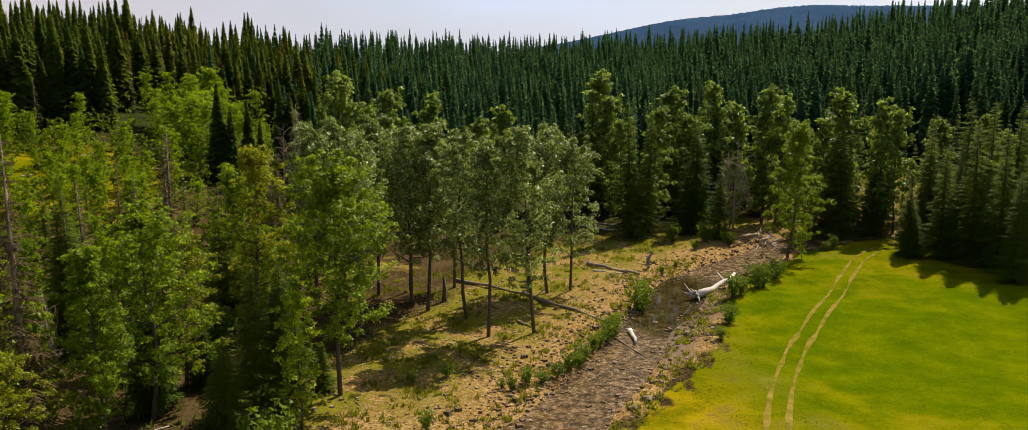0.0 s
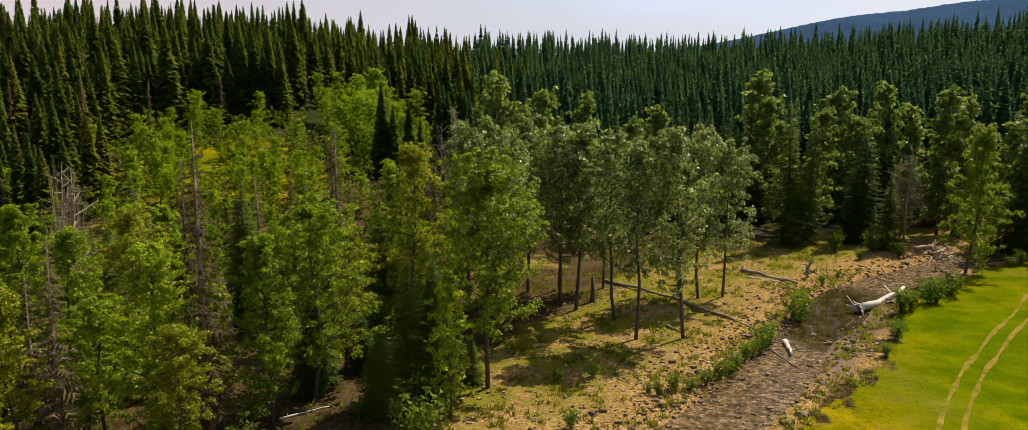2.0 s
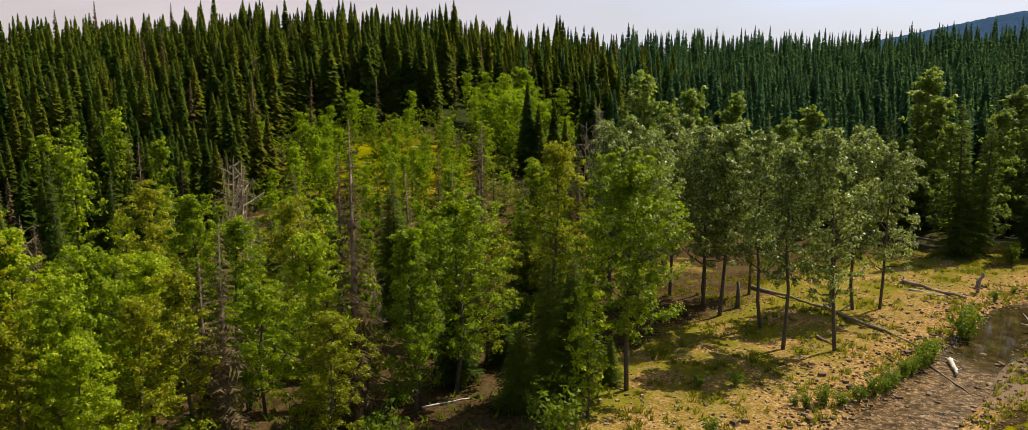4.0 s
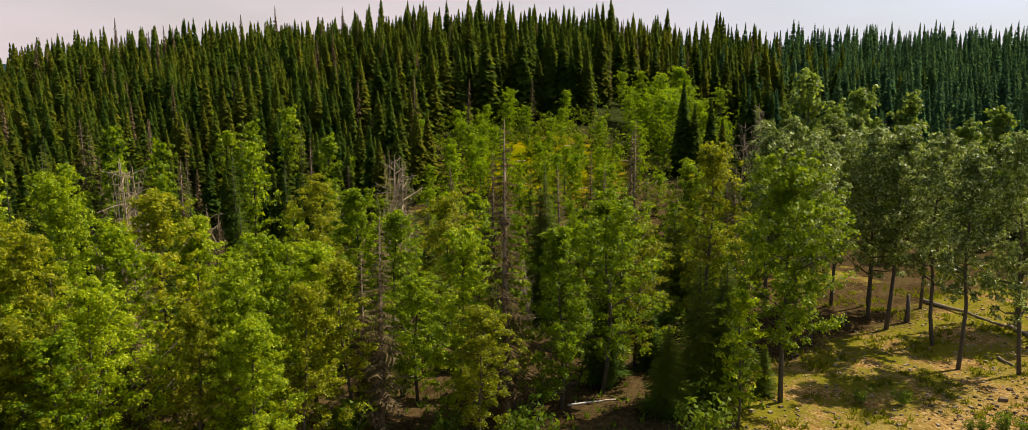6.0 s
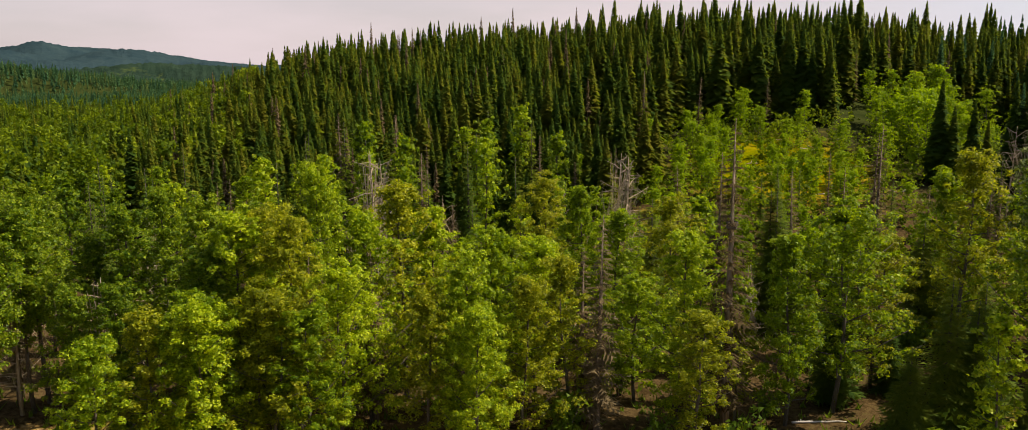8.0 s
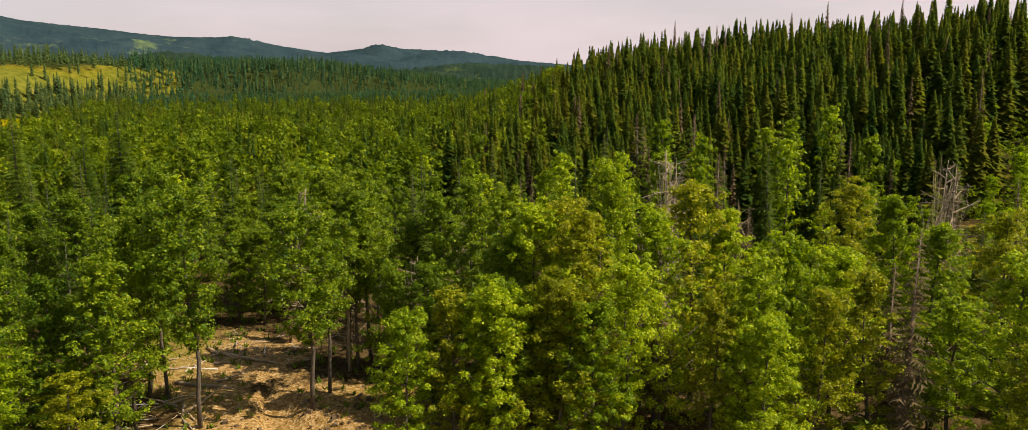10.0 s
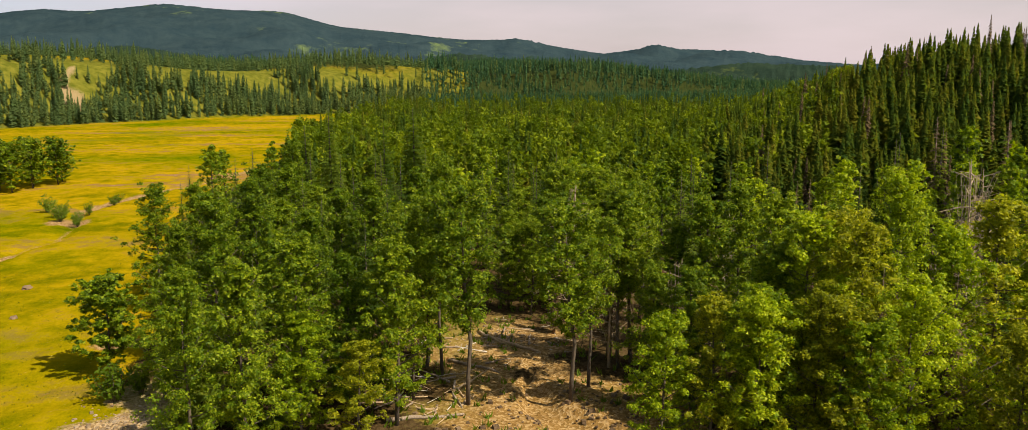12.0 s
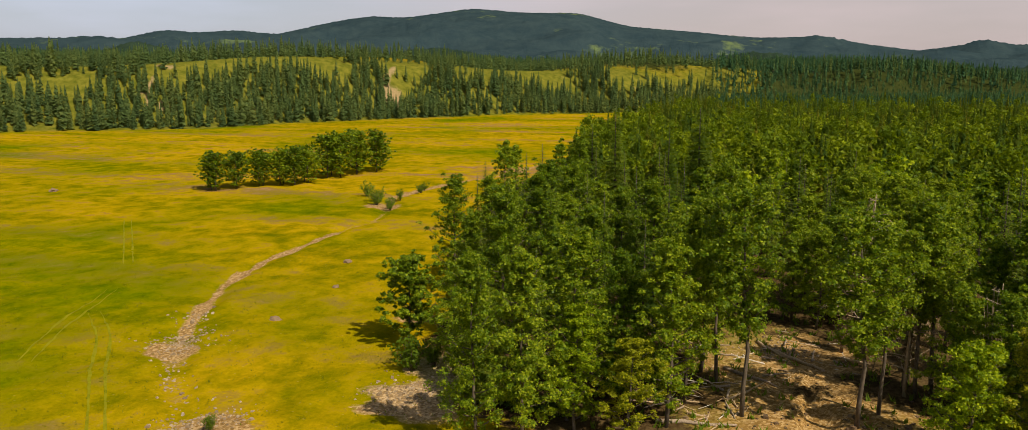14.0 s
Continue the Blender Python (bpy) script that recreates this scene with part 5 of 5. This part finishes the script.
# ---------------------------------------------------------------- fallen and drifted wood
def log_shape(seed, length, radius, stubs, roots=0, bent=0.03):
    """A trunk on its side along x, with broken stubs and, for some, a fan of roots at its foot."""
    rnd = np.random.RandomState(seed)
    n = 7
    spine = np.column_stack([np.linspace(0, length, n), rnd.normal(0, bent * length, n).cumsum() * 0.4, rnd.normal(0, 0.3 * radius, n) + radius * 0.7])
    pieces = [tube(spine, radius * np.linspace(1, 0.45, n) * rnd.uniform(0.88, 1.12, n), 7)]
    for k in range(stubs):
        p = spine[rnd.randint(1, n)]
        d = rnd.normal(0, 1, 3) * (0.4, 1, 0.8)
        d[2] = abs(d[2])
        pieces.append(tube([p, p + d * length * rnd.uniform(0.04, 0.10)], [radius * 0.35, radius * 0.1], 4))
    for k in range(roots):
        az = 6.2832 * k / roots + rnd.uniform(-0.3, 0.3)
        d = np.array((-rnd.uniform(0.2, 0.9), math.cos(az), math.sin(az))) * radius * rnd.uniform(1.8, 3.6)
        d[2] = max(d[2], -radius * 0.6)
        pieces.append(tube([spine[0], spine[0] + d * 0.5, spine[0] + d + rnd.normal(0, radius * 0.5, 3)], [radius * 0.5, radius * 0.28, radius * 0.08], 5))
    return joined(pieces)


def lay_log(name, a, b, radius, mat, label, seed, stubs=3, roots=0, lift=0.0):
    length = math.hypot(b[0] - a[0], b[1] - a[1])
    za, zb = ground_z(*a), ground_z(*b)
    za, zb = max(za, -0.55) + lift, max(zb, -0.55) + lift
    ob = new(name, mesh(name, *log_shape(seed, math.hypot(length, zb - za), radius, stubs, roots), mat, True))
    ob.matrix_basis = pose(a[0], a[1], za) @ Euler((0, -math.atan2(zb - za, length), math.atan2(b[1] - a[1], b[0] - a[0]))).to_matrix().to_4x4()
    return tagged(ob, label, "log", "logs along the creek")


lay_log("drift_log", (21.5, 94.2), (29.0, 103.8), 0.42, PALE_WOOD, "thick bleached driftwood log with roots in the creek", 301, 3, 9, 0.1)
lay_log("drift_log", (11.8, 81.5), (11.8, 77.4), 0.30, PALE_WOOD, "short bleached log lying in the creek", 302, 1, 2)
lay_log("drift_log", (10.1, 79.4), (12.2, 73.2), 0.11, LOG_WOOD, "thin grey log reaching into the creek", 303, 2)
lay_log("fallen_log", (-7.5, 101.2), (1.2, 94.3), 0.22, LOG_WOOD, "long grey fallen log on the gravel bar", 304, 4)
lay_log("fallen_log", (1.0, 94.5), (9.6, 84.2), 0.24, LOG_WOOD, "long grey fallen log on the gravel bar", 305, 3)
lay_log("fallen_log", (10.2, 110.3), (16.4, 105.0), 0.28, LOG_WOOD, "grey fallen log with a splintered foot on the gravel bar", 306, 3, 6)
lay_log("fallen_log", (10.5, 106.8), (14.3, 105.6), 0.13, PALE_WOOD, "thin pale log on the gravel bar", 307, 2)
lay_log("fallen_log", (11.5, 140.7), (17.6, 135.8), 0.24, PALE_WOOD, "pale fallen log before the forest", 308, 3)
lay_log("fallen_log", (12.5, 144.5), (18.6, 140.0), 0.22, LOG_WOOD, "grey fallen log before the forest", 309, 3)
lay_log("fallen_log", (25.1, 143.9), (29.4, 138.3), 0.24, LOG_WOOD, "grey fallen log before the forest", 310, 3)
lay_log("fallen_log", (0.5, 84.0), (2.5, 80.0), 0.13, LOG_WOOD, "short grey log on the gravel bar", 311, 1)
lay_log("fallen_log", (-77.7, 3.4), (-72.9, 7.6), 0.2, DRY_WOOD, "pale driftwood log on the gravel in the wood", 312, 3)
lay_log("fallen_log", (-79.5, 2.0), (-75.4, 4.4), 0.16, DRY_WOOD, "pale driftwood log on the gravel in the wood", 313, 3)
lay_log("fallen_log", (-58.4, -5.4), (-59.2, 0.4), 0.2, LOG_WOOD, "grey driftwood log beside the dark pool", 314, 3)
lay_log("fallen_log", (-71.5, -0.8), (-68.6, 3.6), 0.17, LOG_WOOD, "grey driftwood log beside the dark pool", 315, 3)
lay_log("fallen_log", (-27.9, 54.0), (-25.2, 57.0), 0.10, PALE_WOOD, "thin bleached fallen branch under the trees", 316, 2)
stump = new("root_stump", mesh("root_stump", *log_shape(320, 1.9, 0.28, 3, 8), LOG_WOOD, True))
stump.matrix_basis = pose(18.1, 108.7, ground_z(18.1, 108.7) + 0.5, 0, -62, 40)
tagged(stump, "grey upturned root stump on the gravel bar", "stump")
snag = new("charred_stump", mesh("charred_stump", *tube([(0, 0, -0.2), (0.05, 0, 1.3), (0, 0.06, 2.9)], [0.3, 0.25, 0.14], 7), SPRUCE_BARK, True))
snag.location = (-8.0, 91.4, ground_z(-8.0, 91.4))
tagged(snag, "dark broken standing stump on the gravel bar", "stump")

nest = new("bird_nest", mesh("bird_nest", *joined([tube([(math.cos(a) * 0.5, math.sin(a) * 0.5, 0.1 * math.sin(3 * a)), (math.cos(a + 1.3) * 0.4, math.sin(a + 1.3) * 0.4, -0.25), (math.cos(a + 2.4) * 0.55, math.sin(a + 2.4) * 0.55, 0.2)], [0.09, 0.12, 0.08], 5) for a in np.arange(0, 6.2, 0.35)]), SPRUCE_BARK, True))
nest.scale = (0.7, 0.7, 0.9)
nest.location = (DEAD_SPRUCES[0][0], DEAD_SPRUCES[0][1], 15.2)
tagged(nest, "dark twig nest high in the dead spruce", "nest")
STICKS = [mesh("stick", *log_shape(330 + k, 4.0, r, 3, roots), m, True) for k, (r, m, roots) in
          enumerate(((0.12, DRY_WOOD, 0), (0.16, LOG_WOOD, 0), (0.20, DRY_WOOD, 5), (0.09, PALE_WOOD, 0)))]


def heap(x, y, size, count, label, group, high=0.9, scale=(0.6, 1.4), tilt=11):
    for k in range(count):
        a, d = rng.uniform(0, 6.28), size * math.sqrt(rng.random())
        px, py = x + math.cos(a) * d, y + math.sin(a) * d
        s = rng.uniform(*scale)
        ob = new("driftwood", rng.choice(STICKS))
        ob.matrix_basis = pose(px, py, max(ground_z(px, py), -0.5) + high * rng.random() ** 2 * (1 - d / size), 0, rng.uniform(-tilt - 3, tilt - 3), rng.uniform(0, 360)) @ Matrix.Scale(s, 4)
        tagged(ob, label, "driftwood", group)


heap(37.9, 127.5, 3.4, 46, "bleached driftwood stick in the tangled pile at the creek bend", "driftwood pile at the bend", 1.9, (0.5, 0.95), 24)
lay_log("root_wad", (38.9, 128.6), (35.2, 125.6), 0.34, DRY_WOOD, "bleached upturned root wad in the pile at the creek bend", 340, 4, 13, 0.9)
lay_log("root_wad", (40.8, 129.6), (38.0, 126.0), 0.30, LOG_WOOD, "grey trunk with splayed roots in the driftwood pile", 341, 4, 11, 0.5)
heap(27, 143, 7, 16, "grey fallen stick before the forest edge", "sticks before the forest")
heap(62, 141, 3, 8, "pale driftwood at the meadow's far corner", "sticks at the far corner", 1.6)
heap(-63.5, -3.5, 5, 40, "grey driftwood stick in the tangle beside the pool", "driftwood by the pool", 0.6, (0.25, 0.7))
heap(-76, 3, 9, 48, "pale driftwood stick on the sunlit gravel", "driftwood on the gravel", 0.25, (0.25, 0.75))
heap(-56.3, 64, 4, 14, "brown fallen stick among the poplars", "fallen sticks in the wood", 0.5)
heap(-36, 100, 7, 14, "pale fallen stick among the poplars", "fallen sticks in the wood", 0.4)
heap(-74, 88, 9, 16, "pale fallen stick among the poplars", "fallen sticks in the wood", 0.4)
for cx, cy in ((-70, 128), (-84, 126), (-62, 138), (-76, 142)):
    heap(cx, cy, 9, 13, "grey fallen trunk on the open slope", "fallen trunks on the slope", 0.4, (0.5, 1.2))

# ---------------------------------------------------------------- stones, grass and weeds
def stones(name, xy, sizes, seed, label, mat=STONE):
    rnd = np.random.RandomState(seed)
    n = len(xy)
    cube = np.array([(-1, -1, -1), (1, -1, -1), (1, 1, -1), (-1, 1, -1), (-0.8, -0.8, 0.9), (0.8, -0.8, 0.9), (0.8, 0.8, 0.9), (-0.8, 0.8, 0.9)], float) * 0.62
    v = cube[None] * rnd.uniform(0.7, 1.3, (n, 8, 3)) * sizes[:, None, None] * (1, 0.8, 0.55)
    a = rnd.uniform(0, 6.28, n)
    c, s = np.cos(a)[:, None], np.sin(a)[:, None]
    v = np.stack([v[:, :, 0] * c - v[:, :, 1] * s + xy[:, 0, None], v[:, :, 0] * s + v[:, :, 1] * c + xy[:, 1, None],
                  v[:, :, 2] + (np.maximum(height(xy), -0.6) + sizes * 0.16)[:, None]], 2).reshape(-1, 3)
    f = np.array([(0, 3, 2, 1), (4, 5, 6, 7), (0, 1, 5, 4), (1, 2, 6, 5), (2, 3, 7, 6), (3, 0, 4, 7)])
    f = (np.arange(n)[:, None, None] * 8 + f[None]).reshape(-1, 4)
    return tagged(new(name, mesh(name, v, f, mat)), label, "stones", kind="stuff")


rnd = np.random.RandomState(41)
k = rnd.uniform(0, 1, 9000) * (len(CREEK) - 8) + 2
i = k.astype(int)
base = CREEK[i] + (CREEK[i + 1] - CREEK[i]) * (k - i)[:, None] + rnd.normal(0, 4.2, (9000, 2))
d, half = along(CREEK, base, CREEK_HALF)
riffles = (np.hypot(base[:, 0] - 20, base[:, 1] - 95) > 12) & (np.hypot(base[:, 0] + 61, base[:, 1] - 6) > 9)
base = base[((d > half * 0.8) | (riffles & (np.arange(len(base)) % 4 == 0))) & (inside(MEADOW, base) < 0.2) & ((inside(MEADOW, base) < -6.5) | (d < half) | (np.arange(len(base)) % 4 == 0)) & (np.hypot(base[:, 0], base[:, 1]) > 50)]
stones("creek_stones", base, np.clip(rnd.lognormal(-1.95, 0.5, len(base)), 0.06, 0.5), 42, "brown and grey river stones along the creek")
bar = np.column_stack([rnd.uniform(-16, 24, 5000), rnd.uniform(56, 130, 5000)])
d, half = along(CREEK, bar, CREEK_HALF)
bar = bar[(d > half) & (d < 26) & (inside(MEADOW, bar) < 0)]
stones("bar_stones", bar, np.clip(rnd.lognormal(-2.2, 0.45, len(bar)), 0.05, 0.35), 43, "pale stones strewn over the gravel bar", PALE_STONE)
k = rnd.uniform(0.5, 4.2, 240)
i = k.astype(int)
dry_bed = DITCH[i] + (DITCH[i + 1] - DITCH[i]) * (k - i)[:, None] + rnd.normal(0, 0.9, (240, 2))
stones("wash_stones", dry_bed, np.clip(rnd.lognormal(-2.0, 0.4, len(dry_bed)), 0.06, 0.3), 44, "pale stones in the dry wash across the meadow", PALE_STONE)
patch = np.concatenate([rnd.normal(0, 1, (300, 2)) * (1.7, 1.7) + c for c in ((-58.6, -25.4), (-63, -21), (-49, -37.5), (-66, -52), (-78, 4))])
stones("gravel_patches", patch, np.clip(rnd.lognormal(-2.2, 0.4, len(patch)), 0.05, 0.3), 45, "pale stones of the gravel patches", PALE_STONE)


def boulder(x, y, size, seed, label):
    r = np.random.RandomState(seed)
    bm = bmesh.new()
    bmesh.ops.create_icosphere(bm, subdivisions=2, radius=size)
    for vert in bm.verts:
        vert.co = Vector((vert.co.x * 1.2, vert.co.y, vert.co.z * 0.7)) * (1 + 0.7 * noise.noise(vert.co * (1.9 / size) + Vector((seed, 0, 0))))
    me = bpy.data.meshes.new("boulder")
    bm.to_mesh(me)
    bm.free()
    me.materials.append(STONE)
    ob = new("boulder", me)
    ob.matrix_basis = pose(x, y, max(ground_z(x, y), -0.7) + size * 0.12, 0, 0, r.uniform(0, 360))
    tagged(ob, label, "boulder", "boulders of the creek")


for k, (x, y, s) in enumerate(((17.2, 79, 0.5), (18.3, 82, 0.45), (14.2, 76, 0.4), (9.2, 60.5, 0.5), (10.6, 62.6, 0.55), (2.4, 61.5, 0.45), (4.6, 66, 0.4), (15.1, 85, 0.4), (13.4, 70, 0.4),
                               (20.8, 89, 0.45), (6.2, 61, 0.42), (12.4, 66.8, 0.38), (28, 108, 0.5), (34, 117, 0.55), (8.2, 70.4, 0.4), (11.0, 67.5, 0.42))):
    boulder(x, y, s * 0.8, 500 + k, "brown boulder lying in the creek bed")
for k, (x, y, s) in enumerate(((-74.5, -47, 0.5), (-101, -52, 0.5), (-150, -150, 0.8), (-88, -47, 0.4))):
    boulder(x, y, s, 540 + k, "pale boulder in the meadow grass")


def tufts(name, xy, tall, blades, seed, mat, label, wide=0.05):
    rnd = np.random.RandomState(seed)
    n = len(xy) * blades
    at = np.repeat(np.column_stack([xy, height(xy)]), blades, 0) + np.column_stack([rnd.normal(0, 0.16, (n, 2)), np.full(n, -0.03)])
    a, h = rnd.uniform(0, 6.28, n), tall * rnd.uniform(0.5, 1.3, n)
    side = np.column_stack([np.cos(a), np.sin(a), np.zeros(n)]) * wide
    tip = np.column_stack([rnd.normal(0, 0.45, (n, 2)) * h[:, None], h])
    v = np.stack([at - side, at + side, at + tip], 1).reshape(-1, 3)
    return tagged(new(name, mesh(name, v, np.arange(3 * n).reshape(-1, 3), mat)), label, "grass", kind="stuff")


weeds = np.column_stack([rnd.uniform(-18, 26, 5200), rnd.uniform(54, 132, 5200)])
d, half = along(CREEK, weeds, CREEK_HALF)
clumpy = wavy(weeds, 11, 71) + 0.6 * wavy(weeds, 4, 72)
weeds = weeds[(d > half + 0.8) & (d < 34) & (inside(MEADOW, weeds) < 0.5) & ((clumpy > 0.25) | (d < half + 3.2))]
tufts("gravel_bar_weeds", weeds, 0.42, 9, 73, GRASS, "green and yellow weeds on the gravel bar", 0.07)
near = scatter(-34, -2, 52, 128, 0.95, 0.0, 74)
near = near[(inside(MEADOW, near) > -1.2) & (np.random.RandomState(6).uniform(0, 1, len(near)) < 0.55)]
d, _ = along(TRACK, near)
near = near[d > 1.5]
tufts("meadow_grass", near, 0.13, 5, 75, GRASS, "green meadow grass tufts", 0.05)
west = scatter(98, 143, 50, 125, 1.0, 0.0, 76)
d, _ = along(DITCH, west)
west = west[(inside(MEADOW, west) > 0.3) & (d > 1.5) & (np.random.RandomState(7).uniform(0, 1, len(west)) < 0.5)]
tufts("dry_meadow_grass", west, 0.15, 5, 77, GRASS, "yellowing meadow grass tufts", 0.05)
floor = scatter(14, 100, 48, 120, 1.9, 0.0, 78)
floor = floor[wooded(floor, 1.0)]
tufts("wood_undergrowth", floor, 0.55, 7, 79, BUSH_LEAF, "low green undergrowth on the forest floor", 0.10)
